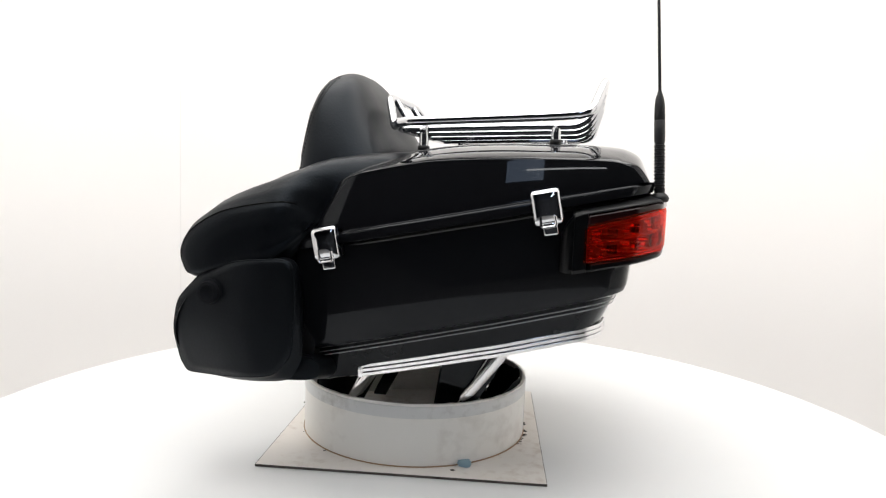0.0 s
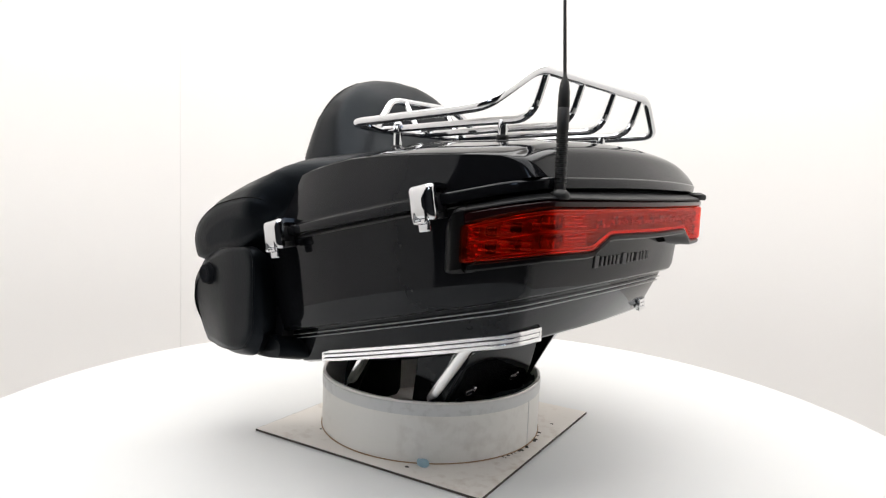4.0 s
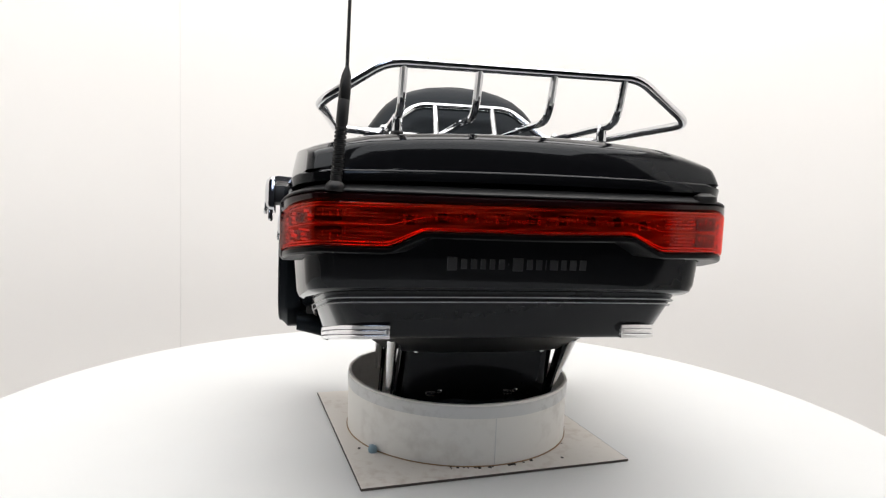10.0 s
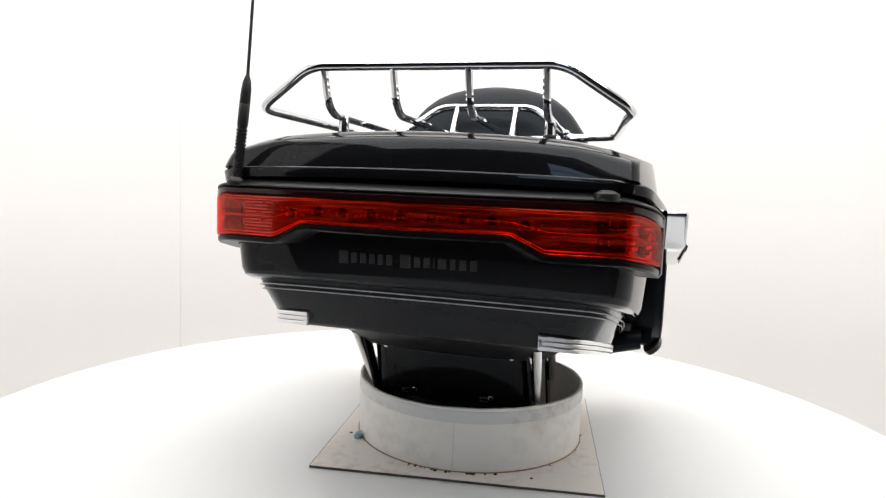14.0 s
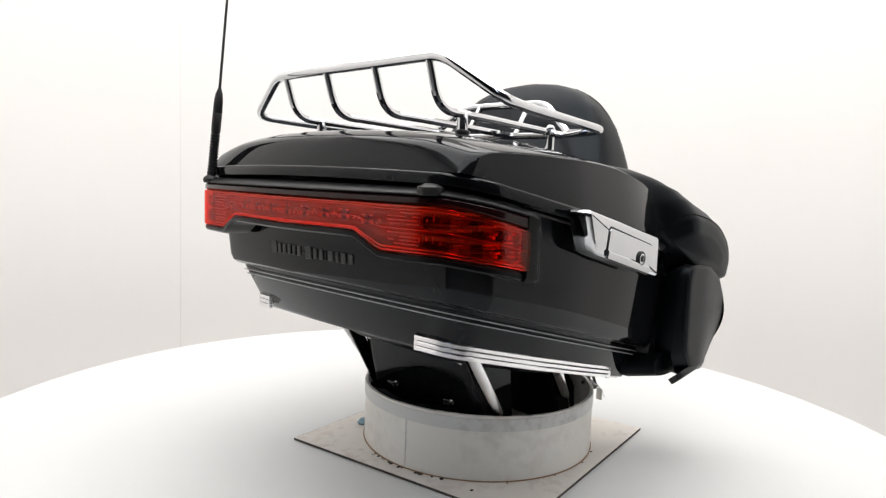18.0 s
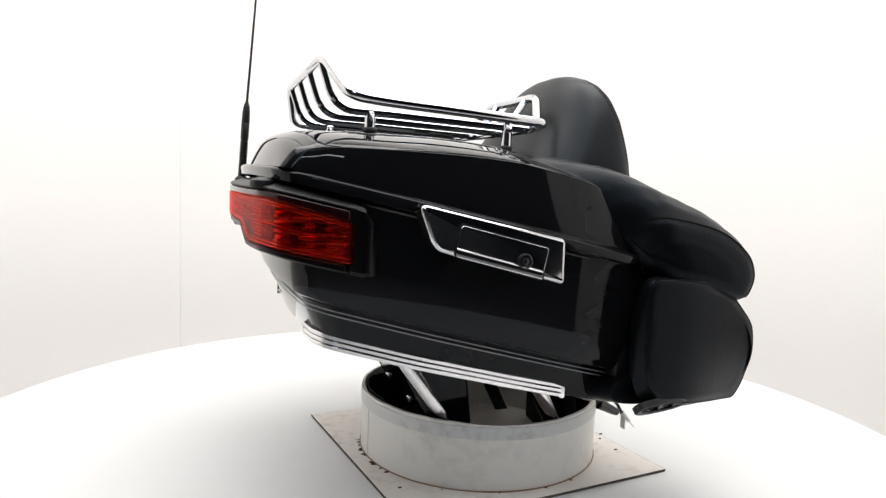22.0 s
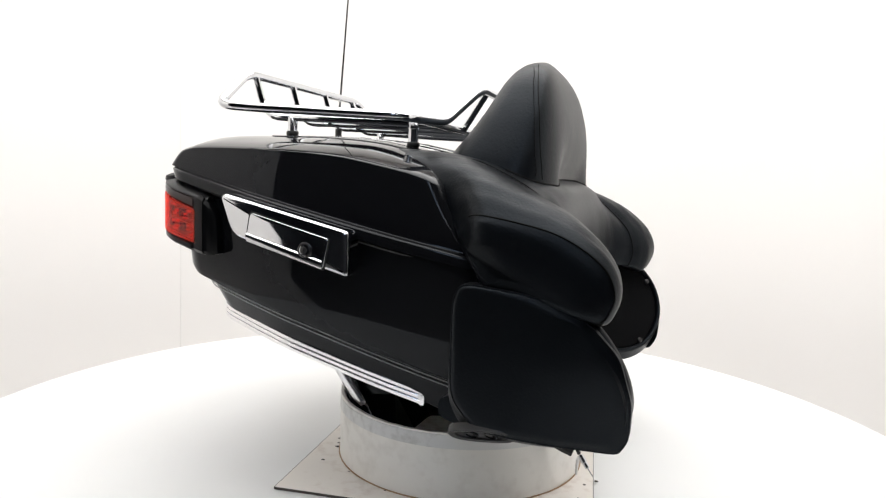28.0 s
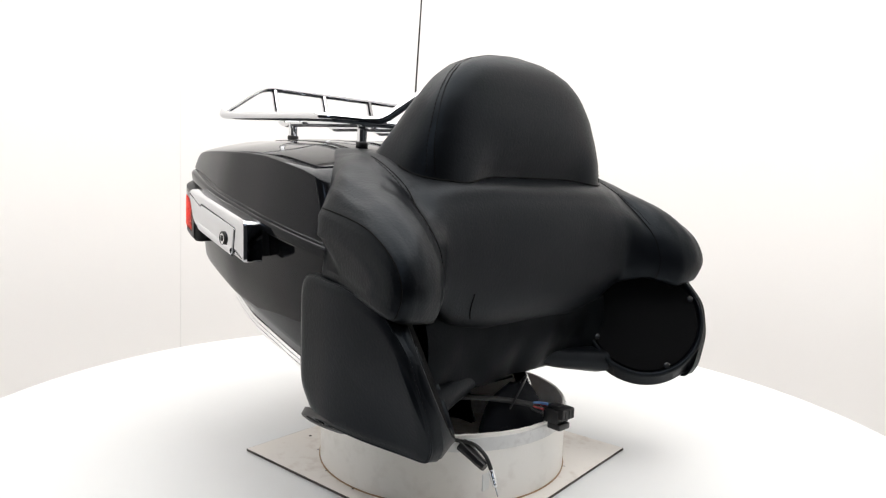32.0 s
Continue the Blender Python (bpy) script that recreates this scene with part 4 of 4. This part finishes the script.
def backrest(root):
    br = new("backrest")
    br.parent = root
    br["label"] = "black vinyl wrap-round passenger backrest"
    levels = [0.44, 0.447, 0.455, 0.465, 0.48, 0.50, 0.52, 0.54, 0.56, 0.575, 0.59, 0.602, 0.613, 0.622, 0.629, 0.635, 0.639, 0.6425, 0.645, 0.6465, 0.6475]
    part("headrest", loft([headrest_ring(z) for z in levels]), VINYL, br, "tall rounded black vinyl headrest", 60)
    across = []
    for a, b in zip(CUSHION_Y, CUSHION_Y[1:]):
        k = 5 if b < 0.32 else 3
        across += [a + (b - a) * i / k for i in range(k)]
    across.append(CUSHION_Y[-1])
    across = [-a for a in reversed(across[1:])] + across
    rings = [[cushion_point(y, u) for u in np.linspace(0, 9, 64)] for y in across]
    part("cushion", loft(rings), VINYL, br, "wrap-round lower cushion with padded wings", 75)

    def stitch_row(line, step, length):
        """Short threads laid along a line of points."""
        acc = 0.0
        for p, q in zip(line, line[1:]):
            d = (q - p).length
            while acc < d and d > 1e-6:
                a = p.lerp(q, acc / d)
                part("stitch", tube([a, a + (q - p).normalized() * length], 0.0008, 4), THREAD, br)
                acc += step
            acc -= d
    for s in (1, -1):
        def seam_point(z, back):
            want = interp(z, [0.46, 0.479, 0.557, 0.615, 0.635], [-0.216, -0.214, -0.203, -0.190, -0.181]) + back
            return min((head_point(z, math.pi - s * radians(a), 0.0002) for a in np.linspace(8, 89, 164)), key=lambda p: abs(p.x - want))
        part("seam", tube([seam_point(z, 0.0) for z in np.linspace(0.466, 0.634, 24)], 0.0006, 5), THREAD, br, "sewn seam")
        stitch_row([seam_point(z, 0.006) for z in np.linspace(0.470, 0.625, 24)], 0.0065, 0.0036)
        side = [cushion_point(0.3255 * s, u) + Vector((-0.0002, 0.0003 * s, 0.0002)) for u in np.linspace(8.15, 2.2, 50)]
        part("seam", tube(side, 0.0008, 5), THREAD, br, "sewn seam")
        inner = [cushion_point(interp(u, [2, 6, 8], [0.243, 0.236, 0.222]) * s, u) + Vector((-0.0003, -0.0003 * s, 0.0002)) for u in np.linspace(7.9, 2.1, 44)]
        part("seam", tube(inner, 0.0007, 5), THREAD, br, "sewn seam")
        stitch_row([cushion_point(interp(u, [2, 6, 8], [0.247, 0.241, 0.227]) * s, u) + Vector((-0.0003, -0.0002 * s, 0.0002)) for u in np.linspace(7.7, 5.2, 24)], 0.0075, 0.0036)
    foot = []
    for a in np.linspace(math.pi - 1.45, math.pi + 1.45, 70):
        for z in np.linspace(0.452, 0.535, 84):
            p = head_point(z, a)
            prof = sorted(((q.x, q.z) for q in (cushion_point(p.y, u) for u in np.linspace(5.5, 9, 22))))
            if z > interp(p.x, [q[0] for q in prof], [q[1] for q in prof]):
                foot.append(p)
                break
    part("seam", tube(foot[::2], 0.0015, 5), THREAD, br, "sewn seam at the foot of the headrest")
    slit = [Vector((cushion_point(0.13, u).x - 0.0006, y, cushion_point(0.13, u).z)) for y, u in ((0.139, 3.5), (0.141, 3.2), (0.140, 2.9), (0.134, 2.6))]
    part("pocket_seam", tube(fillet(slit, 0.006, 3), 0.0009, 5), THREAD, br)


POD_FACE = [(-0.149, 0.345), (-0.24, 0.337), (-0.300, 0.316), (-0.342, 0.274), (-0.357, 0.22), (-0.355, 0.174), (-0.344, 0.154), (-0.28, 0.160), (-0.18, 0.173), (-0.150, 0.208)]
POD_BELLY = [(-0.148, 0.346), (-0.24, 0.339), (-0.301, 0.317), (-0.343, 0.274), (-0.358, 0.22), (-0.355, 0.172), (-0.340, 0.147), (-0.25, 0.148), (-0.145, 0.155), (-0.134, 0.195)]


def pod_lean(p):
    """How far the outer face of a pod turns inwards towards its lower front corner."""
    return 0.029 * smooth(-0.20, -0.37, p.x) * (0.55 + 1.0 * smooth(0.27, 0.14, p.z))


def pod_profile(pts, k=12):
    """Side outline of a speaker pod as points (x, 0, z): k steps from corner to corner, the corners rounded."""
    n = len(pts)
    raw = []
    for i in range(n):
        a, b = Vector((pts[i][0], 0, pts[i][1])), Vector((pts[(i + 1) % n][0], 0, pts[(i + 1) % n][1]))
        raw += [a.lerp(b, j / k) for j in range(k)]
    m = len(raw)
    for _ in range(8):
        raw = [(raw[i - 1] + raw[i] * 2 + raw[(i + 1) % m]) / 4 for i in range(m)]
    return raw


def speaker_pods(root):
    for s in (1, -1):
        pod = new("speaker_pod")
        pod.parent = root
        pod["label"] = "black vinyl-covered speaker pod with a round cloth grille"
        face, belly = pod_profile(POD_FACE), pod_profile(POD_BELLY)
        centre = Vector((-0.279, 0.243 * s, 0.243))
        ax = Vector((-0.58, -0.716 * s, 0.388)).normalized()     # faces forwards, inwards and up
        side = Vector((-0.777, 0.629 * s, 0.0)).normalized()      # towards the outer front
        up = side.cross(ax)
        if up.z < 0:
            up = -up
        R = 0.0895
        mid = Vector((-0.24, 0, 0.25))

        def outer(y, inset, f=0.0):
            out = []
            for a, b in zip(face, belly):
                p = a.lerp(b, f)
                out.append(Vector((p.x, (y - pod_lean(p)) * s, p.z)) + (mid - p).normalized() * inset)
            return out

        def rim(r, d):
            out = []
            for p in face:
                a = math.atan2(p.z - mid.z, p.x - mid.x)
                out.append(centre + ax * d + side * (-math.cos(a) * r) + up * (math.sin(a) * r))
            return out
        r0, r1, r2 = rim(0.0975, -0.004), rim(0.095, 0.002), rim(0.0918, 0.0025)
        low = [p - up * 0.008 for p in rim(0.100, -0.020)]
        base = outer(0.318, 0.0, 0.5)
        blend = [[a.lerp(b, t) for a, b in zip(base, low)] for t in (0.25, 0.5, 0.75, 1.0)]

        def panel(f):
            return [Vector((q.x, (0.3369 - pod_lean(q)) * s, q.z)) for q in (mid.lerp(p, f) for p in face)]
        rings = [panel(f) for f in (0.04, 0.2, 0.35, 0.5, 0.62, 0.74, 0.84, 0.91)] + [outer(0.3366, 0.007), outer(0.3355, 0.003), outer(0.333, 0.0008), outer(0.329, 0.0, 0.06), outer(0.324, 0.0, 0.25), base, *blend, r0, r1, r2, rim(R, 0.0005), rim(R - 0.001, -0.006)]
        part("shell", loft(rings), VINYL, pod, "smooth black vinyl shell", 60)
        part("piping", tube(outer(0.3335, 0.0012), 0.0014, 6, closed=True), VINYL, pod, "black vinyl piping")
        part("piping", tube([p.lerp(q, 0.5) for p, q in zip(blend[0], blend[1])], 0.0017, 6, closed=True), VINYL, pod, "black vinyl piping")
        rings = [[centre + ax * (h - 0.004) + (side * math.cos(2 * math.pi * i / 48) + up * math.sin(2 * math.pi * i / 48)) * r for i in range(48)] for r, h in ((R - 0.0015, 0.0), (R - 0.004, 0.002), (R * 0.6, 0.0035), (R * 0.2, 0.004), (0.001, 0.004))]
        part("grille", loft(rings), MESHCLOTH, pod, "black speaker cloth")
        for a in (-64, 27, 205):
            q = centre + ax * 0.0012 + (side * math.cos(radians(a)) + up * math.sin(radians(a))) * 0.084
            part("screw", lathe([(0.0048, -0.004), (0.0048, 0.0012), (0.003, 0.002)], q, ax, 12), SATIN, pod)
        # neck that joins the pod to the underside of the backrest
        rings = []
        for y, x0, x1, z0, z1 in ((0.30, -0.285, -0.125, 0.160, 0.20), (0.25, -0.272, -0.12, 0.148, 0.195), (0.18, -0.250, -0.12, 0.148, 0.195), (0.11, -0.228, -0.12, 0.162, 0.20), (0.05, -0.208, -0.12, 0.178, 0.21)):
            xm, zm, hx, hz = (x0 + x1) / 2, (z0 + z1) / 2, (x1 - x0) / 2, (z1 - z0) / 2
            ring = []
            for i in range(28):
                a = 2 * math.pi * i / 28
                ca, sa = math.cos(a), math.sin(a)
                ring.append(Vector((xm + hx * math.copysign(abs(ca) ** 0.6, ca), y * s, zm + hz * math.copysign(abs(sa) ** 0.6, sa))))
            rings.append(ring)
        part("neck", loft(rings), VINYL, pod, "", 60)
        if s < 0:
            part("knob", lathe([(0.019, 0.0), (0.019, 0.003), (0.0165, 0.005), (0.0155, 0.011), (0.011, 0.0125), (0.007, 0.0098)], (-0.281, -0.3362 + pod_lean(Vector((-0.281, 0, 0.288))), 0.288), (0, -1, 0), 24), FABRIC, pod, "round black rubber plug")
        else:
            # oval panel with two sockets on the sloping lower edge
            o, nrm = Vector((-0.190, 0.3240, 0.1640)), Vector((0.05, 0.66, -0.75)).normalized()
            ux = Vector((1, 0, -0.10)).normalized()
            uy = nrm.cross(ux).normalized()

            def oval(rx, ry, h):
                return [o + nrm * h + ux * (math.copysign(abs(math.cos(a)) ** 0.75, math.cos(a)) * rx) + uy * (math.copysign(abs(math.sin(a)) ** 0.75, math.sin(a)) * ry) for a in [2 * math.pi * i / 32 for i in range(32)]]
            part("socket_panel", loft([oval(0.042, 0.0185, -0.006), oval(0.041, 0.0175, 0.0025), oval(0.0385, 0.0155, 0.0038), oval(0.033, 0.0115, 0.0026), oval(0.032, 0.011, 0.0005)]), SATIN, pod, "oval socket panel")
            for dx in (-0.012, 0.012):
                part("socket", lathe([(0.0085, -0.002), (0.0085, 0.002), (0.0068, 0.0024), (0.0064, 0.0004), (0.003, 0.0004)], o + ux * dx, nrm, 16), GLOSS, pod)


def loose_front(root):
    # gathered cloth skirt between the pods
    rows = []
    for i in range(13):
        t = i / 12
        row = []
        for j in range(41):
            y = -0.2 + 0.4 * j / 40
            z = 0.30 - (0.30 - 0.166 - 0.010 * math.cos(y * 9)) * t
            x = -0.222 - 0.018 * math.sin(t * 2.6) + 0.012 * t + 0.020 * t * noise.noise(Vector((y * 11, z * 9, 1.7))) + 0.005 * t * noise.noise(Vector((y * 30, z * 24, 4.1)))
            row.append(Vector((x, y, z)))
        rows.append(row)
    bm = loft(rows, cap=False, closed=False)
    bmesh.ops.solidify(bm, geom=bm.faces[:], thickness=0.003)
    part("skirt", bm, VINYL, root, "creased black cloth skirt", 60)
    # torn black felt standing up inside the ring
    def felt(a0, a1, top, seed):
        rnd2 = random.Random(seed)
        k = 40
        rows = []
        for r0, f in ((0.1968, 0.0), (0.1966, 0.5), (0.194, 1.0), (0.1925, 1.0), (0.1945, 0.5), (0.195, 0.0)):
            rows.append([r0, f])
        jag = [rnd2.uniform(-0.003, 0.003) for _ in range(k + 1)]
        rings = []
        for i in range(k + 1):
            a = radians(a0 + (a1 - a0) * i / k)
            h = top * (0.72 + 0.28 * math.sin(math.pi * i / k)) + jag[i]
            rings.append([Vector((-0.0558 + r0 * math.cos(a), 0.001 + r0 * math.sin(a), 0.006 + h * f)) for r0, f in rows])
        return loft(rings)
    part("felt", felt(-58, 58, 0.106, 2), FABRIC, root, "torn black felt strip")
    part("felt", felt(150, 182, 0.104, 3), FABRIC, root, "torn black felt strip")
    # soft black bundle at the front
    rings = []
    for i in range(12):
        t = i / 11
        r = math.sqrt(max(0.0, 1 - (t * 0.98) ** 2.6))
        rings.append([Vector((-0.206 + 0.032 * r * math.cos(a), -0.005 + 0.075 * r * math.sin(a), 0.02 + 0.135 * t + 0.008 * noise.noise(Vector((math.cos(a) * 3, math.sin(a) * 3, t * 4)))))
                      for a in [2 * math.pi * j / 40 for j in range(40)]])
    part("inner_cloth", loft(rings), FABRIC, root, "bunched black cloth under the backrest", 60)
    # wiring loom and plugs
    loom = new("wiring_loom")
    loom.parent = root
    cn = Vector((-0.276, -0.020, 0.127))
    part("connector", box(cn.x - 0.012, cn.x + 0.014, cn.y - 0.016, cn.y + 0.012, cn.z - 0.014, cn.z + 0.006, 0.0025), SATIN, loom, "black multi-pin connector")
    part("connector_latch", box(cn.x - 0.020, cn.x - 0.002, cn.y - 0.019, cn.y + 0.009, cn.z - 0.007, cn.z + 0.010, 0.0025), SATIN, loom)
    part("lower_plug", box(cn.x - 0.017, cn.x + 0.006, cn.y - 0.013, cn.y + 0.012, cn.z - 0.022, cn.z - 0.0125, 0.002), SATIN, loom)
    for k in range(3):
        part("grip_rib", box(cn.x - 0.0212, cn.x - 0.0195, cn.y - 0.016 + 0.008 * k, cn.y - 0.0125 + 0.008 * k, cn.z - 0.005, cn.z + 0.008, 0.0004, 1), SATIN, loom)
    rnd = random.Random(8)
    for i, m in enumerate((WIRE_BLUE, WIRE_RED, WIRE_BLUE, SATIN, WIRE_RED, SATIN, WIRE_BLUE)):
        o = Vector((0, rnd.uniform(-0.009, 0.009), rnd.uniform(-0.008, 0.008)))
        pth = fillet([cn + Vector((0.017, 0, 0)) + o, cn + Vector((0.03, 0.010, 0.003)) + o * 0.8, Vector((-0.243, -0.002, 0.134)) + o * 0.3], 0.01, 4)
        part("wire", tube(pth, 0.0013, 6), m, loom)
    part("sheath", tube(fillet([(-0.245, -0.003, 0.134), (-0.225, 0.03, 0.142), (-0.2, 0.09, 0.152), (-0.16, 0.13, 0.15)], 0.03), 0.0042, 8), RUBBER, loom, "black wrapped cable sheath")
    part("pin_housing", box(cn.x - 0.010, cn.x + 0.010, cn.y - 0.009, cn.y + 0.008, cn.z + 0.0065, cn.z + 0.013, 0.002), SATIN, loom)
    part("cable", tube(fillet([(-0.2, -0.01, 0.145), (-0.232, -0.005, 0.178), (-0.24, 0.02, 0.16), (-0.23, 0.03, 0.13)], 0.02), 0.0016, 6), SATIN, loom)
    part("sleeve", tube([(-0.225, 0.122, 0.097), (-0.24, 0.12, 0.09), (-0.255, 0.118, 0.082), (-0.266, 0.1165, 0.077)], 0.008, 8, taper=lambda t: 0.0095 - 0.003 * t), SATIN, loom, "black taped plug end")
    part("aerial_lead", tube(fillet([(-0.2, 0.13, 0.10), (-0.25, 0.12, 0.105), (-0.268, 0.115, 0.09), (-0.276, 0.115, 0.076)], 0.02), 0.0028, 8), RUBBER, loom)
    part("aerial_plug", lathe([(0.0042, 0.0), (0.0042, 0.012), (0.0034, 0.013), (0.0034, 0.02), (0.001, 0.022), (0.0009, 0.032), (0.0003, 0.034)], (-0.277, 0.1155, 0.075), (-0.62, 0.25, -0.75), 14), CHROME, loom, "small bright aerial plug")
    part("tag", box(-0.276, -0.2735, 0.118, 0.13, 0.05, 0.073, 0.0005, 1), TAGM, loom, "small white paper tag")


def luggage_case():
    root = new("luggage_case")
    tagged(root, "gloss black motorcycle top case with vinyl backrest and chrome rack", "motorcycle luggage")
    tub(root)
    lid(root)
    tail_lamp(root)
    lettering(root)
    rails(root)
    luggage_rack(root)
    antenna(root)
    side_handle(root)
    latches(root)
    under_bracket(root)
    backrest(root)
    speaker_pods(root)
    loose_front(root)
    return root


studio()
disc = turntable()
holder = stand()
case = luggage_case()

# the turntable's turn in degrees, every four seconds
TURN = [0.0, -26.84, -53.74, -80.48, -107.38, -134.45, -161.43, -188.30, -215.05]
ON_DISC = Matrix.Translation((0.00876, 0.0412, 0.0)) @ Matrix.Rotation(radians(-12.0), 4, "Z")


def motions():
    for ob, rest in ((disc, Matrix()), (holder, ON_DISC), (case, ON_DISC)):
        walk(ob, [(4.0 * i, Matrix.Rotation(radians(a), 4, "Z") @ rest) for i, a in enumerate(TURN)])


motions()
